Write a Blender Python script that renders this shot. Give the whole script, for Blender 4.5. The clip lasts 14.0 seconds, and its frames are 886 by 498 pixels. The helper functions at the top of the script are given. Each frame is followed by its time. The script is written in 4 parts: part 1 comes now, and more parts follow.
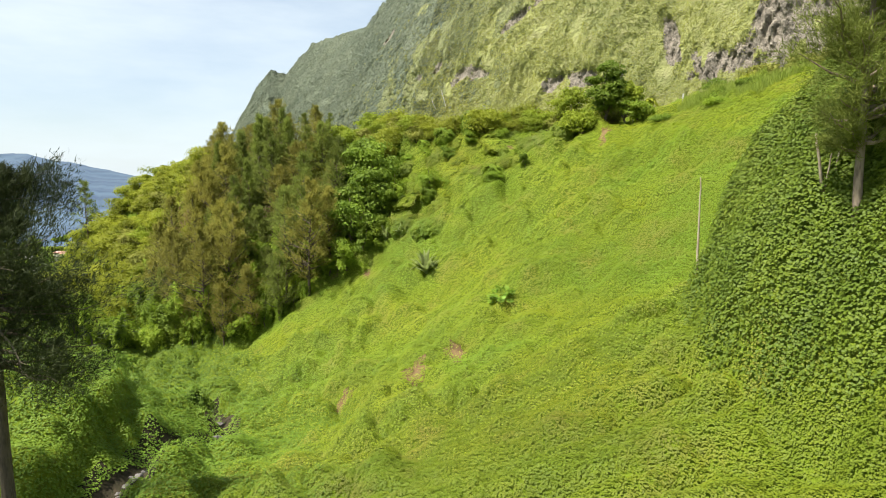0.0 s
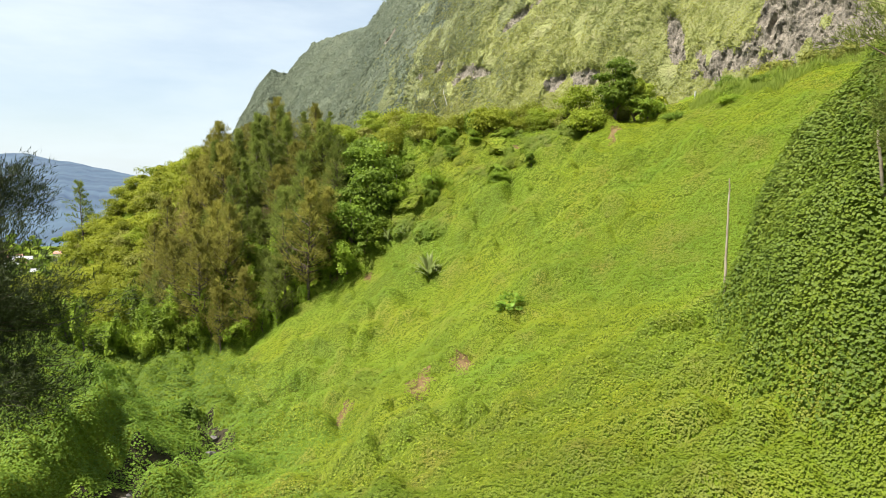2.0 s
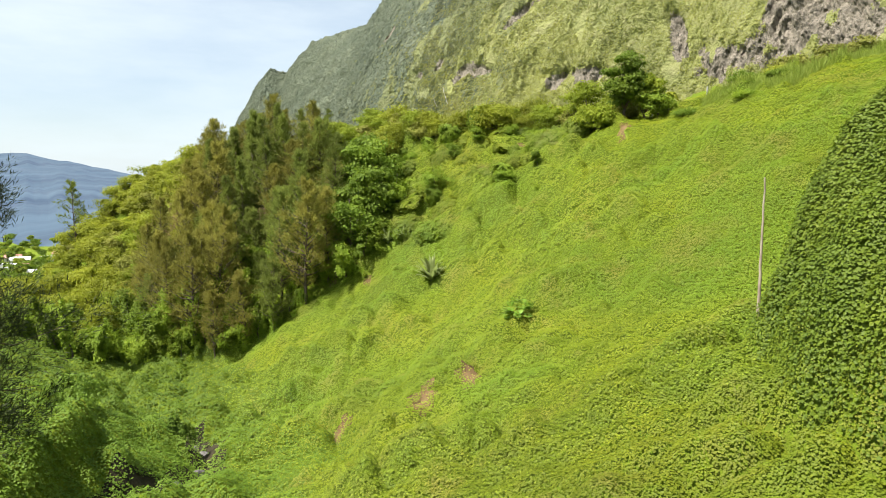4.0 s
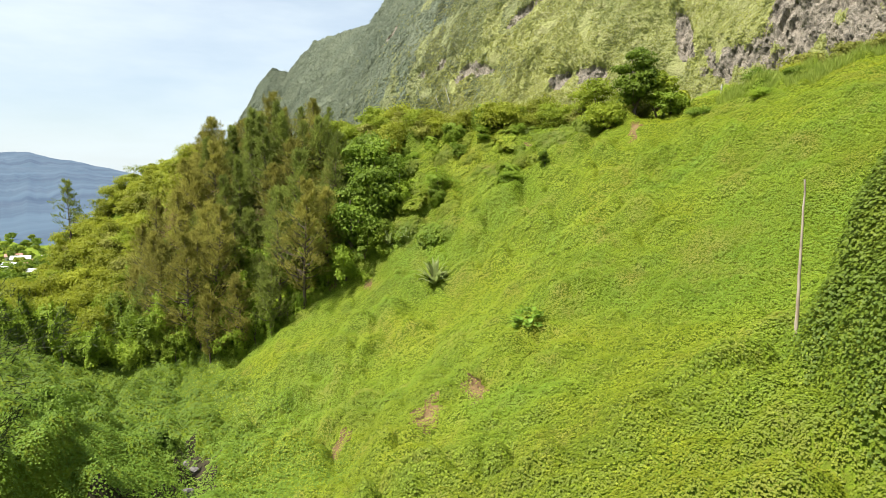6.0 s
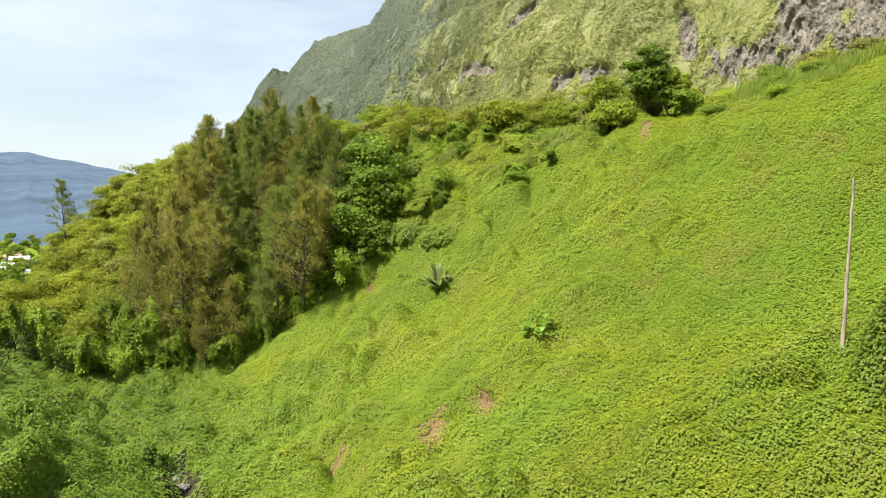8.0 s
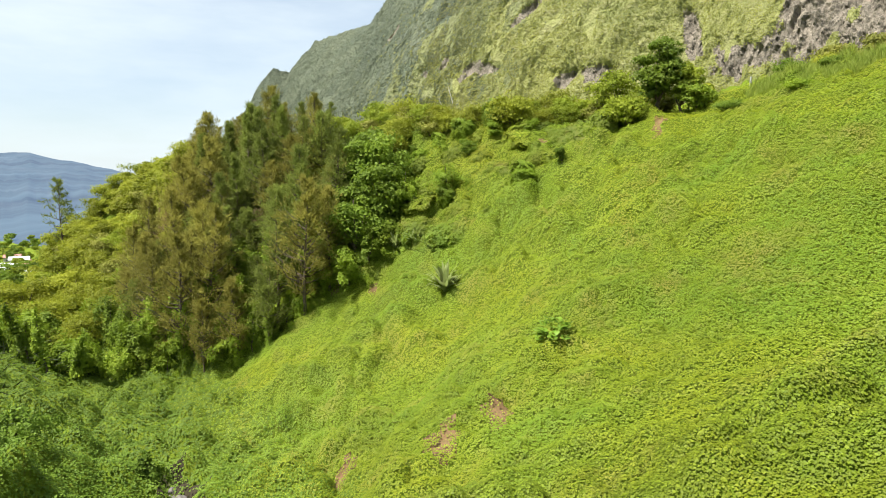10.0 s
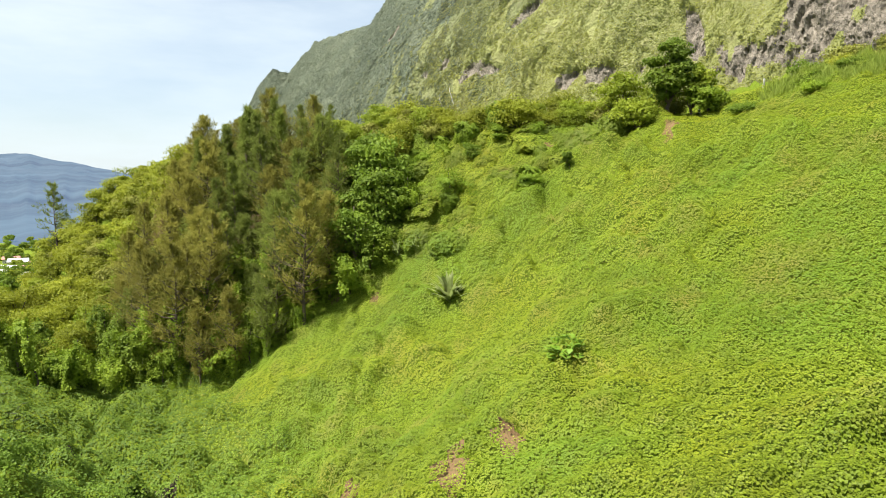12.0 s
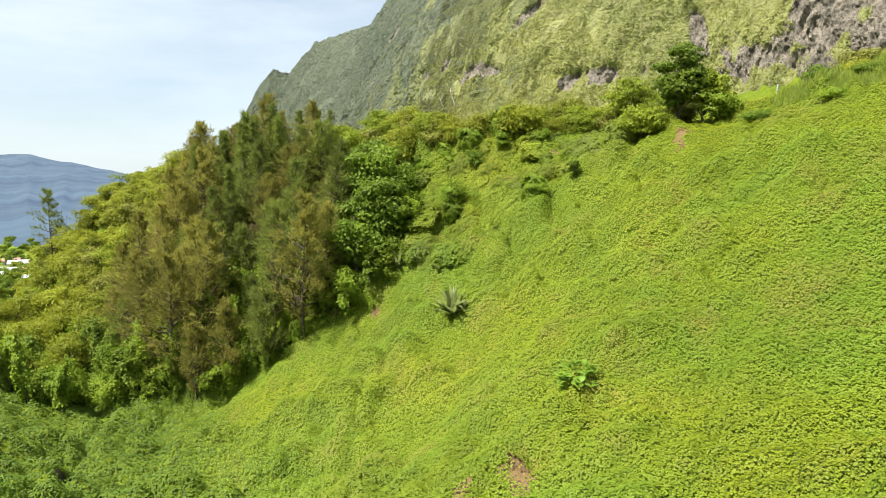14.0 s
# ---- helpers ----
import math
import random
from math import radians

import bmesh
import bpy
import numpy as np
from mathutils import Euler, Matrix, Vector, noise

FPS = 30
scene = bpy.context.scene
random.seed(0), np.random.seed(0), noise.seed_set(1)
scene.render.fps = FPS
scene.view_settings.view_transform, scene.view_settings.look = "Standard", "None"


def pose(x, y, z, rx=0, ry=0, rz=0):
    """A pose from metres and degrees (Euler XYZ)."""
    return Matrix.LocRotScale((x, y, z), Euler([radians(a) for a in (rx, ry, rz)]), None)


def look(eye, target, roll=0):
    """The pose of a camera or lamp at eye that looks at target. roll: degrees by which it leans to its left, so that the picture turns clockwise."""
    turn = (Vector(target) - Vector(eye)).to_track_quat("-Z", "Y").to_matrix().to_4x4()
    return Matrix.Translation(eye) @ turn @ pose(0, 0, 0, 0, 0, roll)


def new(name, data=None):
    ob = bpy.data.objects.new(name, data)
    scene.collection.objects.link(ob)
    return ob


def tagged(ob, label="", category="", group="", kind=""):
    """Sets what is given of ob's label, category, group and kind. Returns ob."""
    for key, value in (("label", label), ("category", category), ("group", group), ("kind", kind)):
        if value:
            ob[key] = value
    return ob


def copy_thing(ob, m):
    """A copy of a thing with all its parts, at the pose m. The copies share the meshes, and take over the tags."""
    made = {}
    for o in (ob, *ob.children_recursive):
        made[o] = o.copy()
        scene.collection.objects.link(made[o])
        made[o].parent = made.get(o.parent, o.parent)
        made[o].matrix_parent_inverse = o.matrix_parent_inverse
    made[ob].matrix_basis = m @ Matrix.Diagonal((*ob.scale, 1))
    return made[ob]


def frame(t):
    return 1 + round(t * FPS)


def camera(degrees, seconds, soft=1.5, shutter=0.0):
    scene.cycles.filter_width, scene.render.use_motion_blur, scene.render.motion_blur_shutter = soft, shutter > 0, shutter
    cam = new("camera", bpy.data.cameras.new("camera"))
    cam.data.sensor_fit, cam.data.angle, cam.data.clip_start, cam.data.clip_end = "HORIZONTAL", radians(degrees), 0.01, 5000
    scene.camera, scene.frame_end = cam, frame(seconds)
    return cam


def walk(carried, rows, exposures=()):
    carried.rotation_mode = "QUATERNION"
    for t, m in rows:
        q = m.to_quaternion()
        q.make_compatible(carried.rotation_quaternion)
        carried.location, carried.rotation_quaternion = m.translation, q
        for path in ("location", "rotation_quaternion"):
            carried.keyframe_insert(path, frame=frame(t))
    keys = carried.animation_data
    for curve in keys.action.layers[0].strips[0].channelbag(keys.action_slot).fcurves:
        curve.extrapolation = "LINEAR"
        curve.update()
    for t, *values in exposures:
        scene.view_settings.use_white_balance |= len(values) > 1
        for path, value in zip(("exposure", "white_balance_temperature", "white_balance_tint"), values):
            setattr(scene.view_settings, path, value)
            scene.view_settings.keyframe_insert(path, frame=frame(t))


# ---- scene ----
cam = camera(70.5, 14.0, 0.95)
PATH = [
    (0, (2.857, 5.138, 12.067), (2.857, 7.127, 11.862), 0.1),
    (0.5, (2.749, 5.765, 12.099), (2.749, 7.754, 11.895), 0.1),
    (1, (2.605, 6.433, 12.15), (2.606, 8.422, 11.945), 0.1),
    (1.5, (2.532, 7.04, 12.162), (2.531, 9.029, 11.957), 0.2),
    (2, (2.48, 7.731, 12.192), (2.478, 9.72, 11.986), 0.1),
    (2.5, (2.461, 8.434, 12.166), (2.457, 10.423, 11.959), 0.1),
    (3, (2.388, 9.196, 12.15), (2.384, 11.185, 11.944), 0.1),
    (3.2, (2.334, 9.517, 12.213), (2.333, 11.505, 12.003), 0.0),
    (5.5, (1.975, 12.576, 12.247), (1.97, 14.565, 12.041), 0.1),
    (6, (1.893, 13.271, 12.269), (1.887, 15.261, 12.061), 0.2),
    (6.5, (1.773, 13.933, 12.208), (1.766, 15.922, 12.002), 0.1),
    (7, (1.752, 14.543, 12.237), (1.745, 16.533, 12.032), 0.3),
    (7.5, (1.585, 15.191, 12.131), (1.579, 17.181, 11.928), 0.2),
    (8, (1.502, 15.796, 12.192), (1.495, 17.785, 11.987), 0.3),
    (10.3, (0.832, 18.113, 11.932), (0.824, 20.103, 11.729), 0.3),
    (10.5, (0.792, 18.336, 11.957), (0.785, 20.325, 11.755), 0.2),
    (11, (0.704, 18.934, 12.105), (0.697, 20.923, 11.902), 0.2),
    (11.5, (0.627, 19.437, 12.302), (0.619, 21.426, 12.098), 0.2),
    (12, (0.527, 19.956, 12.526), (0.519, 21.946, 12.323), 0.2),
    (12.5, (0.459, 20.451, 12.787), (0.451, 22.441, 12.584), 0.2),
    (13, (0.382, 21.01, 13.073), (0.373, 23.0, 12.869), 0.2),
    (13.5, (0.342, 21.499, 13.327), (0.332, 23.489, 13.122), 0.2),
    (14, (0.301, 22.137, 13.553), (0.29, 24.126, 13.349), 0.1),
]
walk(cam, [(t, look(eye, target, roll)) for t, eye, target, roll in PATH], [(0, 1.48), (14, 1.48)])

# ---------------------------------------------------------------- light
SUN_ELEV, SUN_AZ = 61.0, 243.0      # azimuth: degrees clockwise from +y


def make_world():
    w = bpy.data.worlds.new("sky")
    scene.world = w
    w.use_nodes = True
    nt = w.node_tree
    nt.nodes.clear()
    out = nt.nodes.new("ShaderNodeOutputWorld")
    bg = nt.nodes.new("ShaderNodeBackground")
    sky = nt.nodes.new("ShaderNodeTexSky")
    sky.sky_type = "NISHITA"
    sky.sun_disc = False
    sky.sun_elevation, sky.sun_rotation = radians(SUN_ELEV), radians(SUN_AZ)
    sky.air_density, sky.dust_density, sky.ozone_density = 1.0, 1.2, 1.0
    # thin high cloud
    tc = nt.nodes.new("ShaderNodeTexCoord")
    mp = nt.nodes.new("ShaderNodeMapping")
    mp.inputs["Scale"].default_value = (1.2, 1.2, 5.0)
    nz = nt.nodes.new("ShaderNodeTexNoise")
    nz.inputs["Scale"].default_value, nz.inputs["Detail"].default_value, nz.inputs["Roughness"].default_value = 2.2, 6, 0.55
    rp = nt.nodes.new("ShaderNodeValToRGB")
    rp.color_ramp.elements[0].position, rp.color_ramp.elements[1].position = 0.38, 0.72
    rp.color_ramp.elements[0].color, rp.color_ramp.elements[1].color = (0.45, 0.45, 0.45, 1), (0.9, 0.9, 0.9, 1)
    mix = nt.nodes.new("ShaderNodeMix")
    mix.data_type = "RGBA"
    mix.inputs["B"].default_value = (5.5, 6.2, 6.6, 1)
    nt.links.new(tc.outputs["Generated"], mp.inputs["Vector"])
    nt.links.new(mp.outputs["Vector"], nz.inputs["Vector"])
    nt.links.new(nz.outputs["Fac"], rp.inputs["Fac"])
    nt.links.new(rp.outputs["Color"], mix.inputs["Factor"])
    nt.links.new(sky.outputs["Color"], mix.inputs["A"])
    nt.links.new(mix.outputs["Result"], bg.inputs["Color"])
    bg.inputs["Strength"].default_value = 0.06
    nt.links.new(bg.outputs["Background"], out.inputs["Surface"])


make_world()
sun = new("sun", bpy.data.lights.new("sun", "SUN"))
sun.data.energy, sun.data.angle, sun.data.color = 4.75, radians(4.0), (1.0, 0.95, 0.84)
sx, sy = math.sin(radians(SUN_AZ)), math.cos(radians(SUN_AZ))
ce, se = math.cos(radians(SUN_ELEV)), math.sin(radians(SUN_ELEV))
sun.matrix_world = look((sx * ce * 200, sy * ce * 200, se * 200), (0, 0, 0))


# ---------------------------------------------------------------- materials
def mat_base(name):
    m = bpy.data.materials.new(name)
    m.use_nodes = True
    m.node_tree.nodes.clear()
    return m, m.node_tree.nodes, m.node_tree.links


def mixnode(nt, a, b, fac=None, value=0.5, mode="MIX"):
    n = nt.nodes.new("ShaderNodeMix")
    n.data_type, n.blend_type = "RGBA", mode
    n.inputs["Factor"].default_value = value
    for key, v in (("A", a), ("B", b)):
        if isinstance(v, tuple):
            n.inputs[key].default_value = (*v, 1)
        else:
            nt.links.new(v, n.inputs[key])
    if fac is not None:
        nt.links.new(fac, n.inputs["Factor"])
    return n.outputs["Result"]


def noise_fac(nt, scale, detail=4, low=0.35, high=0.65, rough=0.55, stretch=None):
    geo = nt.nodes.new("ShaderNodeNewGeometry")
    vec = geo.outputs["Position"]
    if stretch:
        mp = nt.nodes.new("ShaderNodeMapping")
        mp.inputs["Scale"].default_value = stretch
        nt.links.new(vec, mp.inputs["Vector"])
        vec = mp.outputs["Vector"]
    n = nt.nodes.new("ShaderNodeTexNoise")
    n.inputs["Scale"].default_value, n.inputs["Detail"].default_value, n.inputs["Roughness"].default_value = scale, detail, rough
    nt.links.new(vec, n.inputs["Vector"])
    r = nt.nodes.new("ShaderNodeMapRange")
    r.inputs["From Min"].default_value, r.inputs["From Max"].default_value = low, high
    nt.links.new(n.outputs["Fac"], r.inputs["Value"])
    return r.outputs["Result"]


def leaf_mat(name, dark, mid, light, through_light=0.3, patch=0.12, rough=0.6, spec=0.2, dry=0.0):
    """Foliage: colour varies from leaf to leaf, from plant to plant and in broad patches; light passes through the blades."""
    m, N, L = mat_base(name)
    nt = m.node_tree
    geo, oi = N.new("ShaderNodeNewGeometry"), N.new("ShaderNodeObjectInfo")
    ramp = N.new("ShaderNodeValToRGB")
    ramp.color_ramp.elements[0].color, ramp.color_ramp.elements[1].color = (*dark, 1), (*light, 1)
    e = ramp.color_ramp.elements.new(0.5)
    e.color = (*mid, 1)
    add = N.new("ShaderNodeMath")
    add.operation = "MULTIPLY_ADD"
    add.inputs[1].default_value = 0.28
    L.new(geo.outputs["Random Per Island"], add.inputs[0])
    ad2 = N.new("ShaderNodeMath")
    ad2.operation = "MULTIPLY_ADD"
    ad2.inputs[1].default_value, ad2.inputs[2].default_value = 0.42, -0.03
    L.new(noise_fac(nt, patch, 4, 0.33, 0.67), ad2.inputs[0])
    mid_patch = N.new("ShaderNodeMath")
    mid_patch.operation = "MULTIPLY_ADD"
    mid_patch.inputs[1].default_value = 0.3
    L.new(noise_fac(nt, patch * 6, 3, 0.3, 0.7), mid_patch.inputs[0])
    L.new(ad2.outputs[0], mid_patch.inputs[2])
    L.new(mid_patch.outputs[0], add.inputs[2])
    L.new(add.outputs[0], ramp.inputs["Fac"])
    hsv = N.new("ShaderNodeHueSaturation")
    hv = N.new("ShaderNodeMapRange")
    hv.inputs["To Min"].default_value, hv.inputs["To Max"].default_value = 0.78, 1.2
    L.new(oi.outputs["Random"], hv.inputs["Value"])
    L.new(hv.outputs["Result"], hsv.inputs["Value"])
    tone = ramp.outputs["Color"]
    if dry:      # withered patches
        patchy = N.new("ShaderNodeMath")
        patchy.operation = "MULTIPLY"
        patchy.inputs[1].default_value = dry
        L.new(noise_fac(nt, 0.22, 6, 0.52, 0.72, 0.65), patchy.inputs[0])
        cooler = N.new("ShaderNodeMath")
        cooler.operation = "MULTIPLY"
        cooler.inputs[1].default_value = 0.6
        L.new(noise_fac(nt, 0.06, 5, 0.42, 0.62, 0.6), cooler.inputs[0])
        tone = mixnode(nt, tone, (0.12, 0.215, 0.018), cooler.outputs[0])
        tone = mixnode(nt, tone, (0.25, 0.195, 0.05), patchy.outputs[0])
    L.new(tone, hsv.inputs["Color"])
    p, tr, mx, out = N.new("ShaderNodeBsdfPrincipled"), N.new("ShaderNodeBsdfTranslucent"), N.new("ShaderNodeMixShader"), N.new("ShaderNodeOutputMaterial")
    p.inputs["Roughness"].default_value = rough
    p.inputs["Specular IOR Level"].default_value = spec
    L.new(hsv.outputs["Color"], p.inputs["Base Color"])
    L.new(hsv.outputs["Color"], tr.inputs["Color"])
    mx.inputs["Fac"].default_value = through_light
    L.new(p.outputs[0], mx.inputs[1])
    L.new(tr.outputs[0], mx.inputs[2])
    L.new(mx.outputs[0], out.inputs["Surface"])
    return m


def solid_mat(name, c1, c2, c3=None, scale=1.0, fine=8.0, rough=0.85, bump=0.3, dist=0.1, stretch=None, spec=0.3, metallic=0.0):
    """Stone, soil, bark, paint: two scales of colour and a fine relief."""
    m, N, L = mat_base(name)
    nt = m.node_tree
    col = mixnode(nt, c1, c2, noise_fac(nt, scale, 5, 0.3, 0.7, stretch=stretch))
    if c3:
        col = mixnode(nt, col, c3, noise_fac(nt, fine, 5, 0.45, 0.75, stretch=stretch))
    p, out, b = N.new("ShaderNodeBsdfPrincipled"), N.new("ShaderNodeOutputMaterial"), N.new("ShaderNodeBump")
    b.inputs["Strength"].default_value, b.inputs["Distance"].default_value = bump, dist
    L.new(noise_fac(nt, fine, 6, 0.2, 0.8, 0.65, stretch=stretch), b.inputs["Height"])
    L.new(b.outputs[0], p.inputs["Normal"])
    L.new(col, p.inputs["Base Color"])
    p.inputs["Roughness"].default_value, p.inputs["Metallic"].default_value = rough, metallic
    p.inputs["Specular IOR Level"].default_value = spec
    L.new(p.outputs[0], out.inputs["Surface"])
    return m


M_VINE = leaf_mat("vine_leaf", (0.100, 0.142, 0.007), (0.180, 0.225, 0.010), (0.272, 0.296, 0.015), 0.46, 0.1, 0.6, 0.3, dry=0.55)
# a deeper green creeper, its colour also lowered for the shaded bank
M_VINE_LOW = leaf_mat("vine_leaf_deep_shaded", (0.056, 0.102, 0.009), (0.094, 0.155, 0.013), (0.150, 0.212, 0.020), 0.28, 0.1)
# broader leaves; the steep heap's shade is put into their darker green
M_VINE_BIG = leaf_mat("vine_leaf_broad_shaded", (0.062, 0.104, 0.008), (0.110, 0.160, 0.011), (0.180, 0.224, 0.017), 0.36, 0.25, 0.6, 0.25)
M_DRAPE = leaf_mat("drape_leaf", (0.090, 0.146, 0.011), (0.162, 0.236, 0.016), (0.255, 0.322, 0.024), 0.42, 0.2)
M_CASU = leaf_mat("casuarina_needle", (0.165, 0.158, 0.036), (0.240, 0.228, 0.047), (0.330, 0.305, 0.062), 0.5, 0.1, 0.7, 0.15)
M_CASU_G = leaf_mat("casuarina_needle_green", (0.120, 0.150, 0.036), (0.180, 0.220, 0.043), (0.260, 0.300, 0.056), 0.5, 0.1, 0.7, 0.15)
M_DRY = leaf_mat("dry_needle", (0.166, 0.114, 0.061), (0.236, 0.166, 0.096), (0.315, 0.227, 0.140), 0.3, 0.2, 0.8, 0.1)
M_YELLOW = leaf_mat("yellow_green_leaf", (0.135, 0.165, 0.014), (0.225, 0.252, 0.020), (0.312, 0.326, 0.027), 0.46, 0.15)
M_GREEN = leaf_mat("mid_green_leaf", (0.116, 0.165, 0.013), (0.197, 0.248, 0.018), (0.276, 0.314, 0.029), 0.45, 0.15)
M_DEEP = leaf_mat("deep_green_leaf", (0.074, 0.124, 0.012), (0.132, 0.198, 0.018), (0.205, 0.275, 0.026), 0.46, 0.2)
M_OLIVE = leaf_mat("olive_leaf", (0.143, 0.160, 0.025), (0.210, 0.218, 0.038), (0.286, 0.286, 0.054), 0.4, 0.2)
M_AGAVE = leaf_mat("agave_leaf", (0.150, 0.196, 0.058), (0.234, 0.281, 0.094), (0.328, 0.365, 0.144), 0.45, 0.3, 0.4, 0.4)
M_GRASS = leaf_mat("grass_blade", (0.14, 0.196, 0.028), (0.21, 0.266, 0.042), (0.28, 0.322, 0.063), 0.45, 0.3)
# the near she-oak's shade side is put into this almost black needle colour
M_CASU_NEAR = leaf_mat("near_needle_shaded", (0.017, 0.025, 0.008), (0.032, 0.042, 0.014), (0.056, 0.063, 0.021), 0.15, 0.4, 0.7, 0.15)
M_CASU_THIN = leaf_mat("thin_needle", (0.095, 0.115, 0.024), (0.149, 0.176, 0.035), (0.223, 0.250, 0.054), 0.4, 0.4, 0.7, 0.15)
M_BIGLEAF = leaf_mat("heart_leaf", (0.075, 0.142, 0.012), (0.125, 0.215, 0.017), (0.200, 0.310, 0.026), 0.3, 0.5, 0.5, 0.3)
# blue in the mountain leaf colours stands in for haze, most in the far one
M_MTLEAF = leaf_mat("mountain_leaf", (0.115, 0.138, 0.034), (0.218, 0.230, 0.056), (0.325, 0.318, 0.072), 0.55, 0.02, 0.8, 0.1)
M_MTFAR = leaf_mat("far_leaf_hazed", (0.074, 0.092, 0.074), (0.118, 0.138, 0.098), (0.168, 0.182, 0.124), 0.5, 0.02, 0.8, 0.1)
M_MTMID = leaf_mat("middle_leaf_hazed", (0.105, 0.120, 0.052), (0.175, 0.185, 0.076), (0.250, 0.248, 0.100), 0.55, 0.02, 0.8, 0.1)
M_BARK = solid_mat("bark", (0.07, 0.052, 0.035), (0.14, 0.112, 0.081), (0.035, 0.028, 0.021), 1.5, 9, 0.9, 0.6, 0.03, (1, 1, 0.2))
M_PALE = solid_mat("bleached_wood", (0.25, 0.20, 0.15), (0.40, 0.345, 0.275), (0.13, 0.085, 0.06), 2.0, 10, 0.85, 0.5, 0.02, (1, 1, 0.12))
M_GROUND = solid_mat("undergrowth", (0.091, 0.14, 0.01), (0.14, 0.189, 0.013), (0.091, 0.105, 0.014), 0.25, 3.5, 0.95, 0.9, 0.25, None, 0.1)
M_EARTH = solid_mat("red_earth", (0.115, 0.066, 0.036), (0.165, 0.105, 0.055), (0.085, 0.078, 0.026), 1.2, 7, 0.95, 0.6, 0.06, None, 0.1)
M_ROCK = solid_mat("basalt", (0.091, 0.084, 0.081), (0.189, 0.175, 0.164), (0.049, 0.045, 0.042), 0.6, 5, 0.85, 0.7, 0.08)
# dark soil of the stream bed; in the pits it paints their shade
M_DARK_SOIL = solid_mat("dark_soil", (0.026, 0.022, 0.014), (0.05, 0.04, 0.025), (0.02, 0.024, 0.01), 1.2, 7, 0.95, 0.6, 0.06, None, 0.08)
M_CLIFF = solid_mat("cliff_rock", (0.14, 0.125, 0.104), (0.285, 0.25, 0.205), (0.065, 0.06, 0.05), 0.22, 1.1, 0.95, 1.0, 1.0, (1, 1, 0.7), 0.1)
# grey and blue in these three scrub colours stand in for haze
M_SLOPE = solid_mat("mountain_scrub", (0.16, 0.175, 0.074), (0.265, 0.275, 0.096), (0.21, 0.21, 0.1), 0.018, 0.22, 0.95, 1.0, 2.5, None, 0.05)
M_SLOPE_FAR = solid_mat("far_scrub_hazed", (0.072, 0.090, 0.066), (0.115, 0.131, 0.088), (0.091, 0.102, 0.080), 0.018, 0.22, 0.95, 1.0, 2.5, None, 0.05)
M_SLOPE_MID = solid_mat("middle_scrub_hazed", (0.110, 0.125, 0.062), (0.180, 0.192, 0.081), (0.143, 0.147, 0.082), 0.018, 0.22, 0.95, 1.0, 2.5, None, 0.05)
M_FALL = solid_mat("falling_water", (0.25, 0.25, 0.235), (0.36, 0.36, 0.34), None, 0.3, 1, 0.6, 0.2, 0.2)
M_PALE_BARK = solid_mat("pale_bark", (0.168, 0.126, 0.091), (0.266, 0.21, 0.161), (0.084, 0.063, 0.049), 1.5, 9, 0.9, 0.6, 0.03, (1, 1, 0.2))
M_CONCRETE = solid_mat("concrete", (0.385, 0.378, 0.35), (0.49, 0.483, 0.462), (0.245, 0.238, 0.21), 2, 12, 0.9, 0.3, 0.01)
M_WALL = solid_mat("house_paint", (0.49, 0.483, 0.455), (0.56, 0.553, 0.532), (0.385, 0.371, 0.35), 0.3, 2, 0.8, 0.1, 0.01)
M_ROOF_RED = solid_mat("red_roof_metal", (0.35, 0.154, 0.126), (0.406, 0.21, 0.168), (0.28, 0.14, 0.112), 0.3, 2, 0.5, 0.1, 0.01)
M_ROOF_WHITE = solid_mat("pale_roof_metal", (0.42, 0.434, 0.448), (0.504, 0.511, 0.518), (0.35, 0.336, 0.315), 0.3, 2, 0.5, 0.1, 0.01)
M_PANE = solid_mat("window_pane", (0.021, 0.028, 0.035), (0.035, 0.042, 0.049), None, 1, 3, 0.1, 0.02, 0.01, None, 0.6)
M_WATER = solid_mat("stream_water", (0.021, 0.025, 0.021), (0.042, 0.042, 0.035), None, 0.8, 4, 0.08, 0.35, 0.05, None, 0.6)


# ---------------------------------------------------------------- mesh tools
def fast_mesh(name, V, F, mats, smooth=False, index=None):
    """A mesh from arrays: V (n, 3), F (m, k) with k corners a face."""
    V, F = np.asarray(V, np.float32), np.asarray(F, np.int32)
    me = bpy.data.meshes.new(name)
    m, k = F.shape
    me.vertices.add(len(V))
    me.vertices.foreach_set("co", V.ravel())
    me.loops.add(m * k)
    me.loops.foreach_set("vertex_index", F.ravel())
    me.polygons.add(m)
    me.polygons.foreach_set("loop_start", np.arange(0, m * k, k, dtype=np.int32))
    for mt in mats if isinstance(mats, (list, tuple)) else [mats]:
        me.materials.append(mt)
    if index is not None:
        me.polygons.foreach_set("material_index", np.asarray(index, np.int32))
    me.polygons.foreach_set("use_smooth", np.full(m, smooth))
    me.update(calc_edges=True)
    return me


def part(name, me, parent=None, label=""):
    ob = new(name, me)
    ob.parent = parent
    if label:
        ob["label"] = label
    return ob


class Geo:
    """Gathers quads."""
    def __init__(self):
        self.v, self.f, self.n = [], [], 0

    def add(self, V, F):
        self.v.append(np.asarray(V, float).reshape(-1, 3))
        self.f.append(np.asarray(F, int) + self.n)
        self.n += len(self.v[-1])

    def mesh(self, name, mats, smooth=False):
        return fast_mesh(name, np.concatenate(self.v), np.concatenate(self.f), mats, smooth)


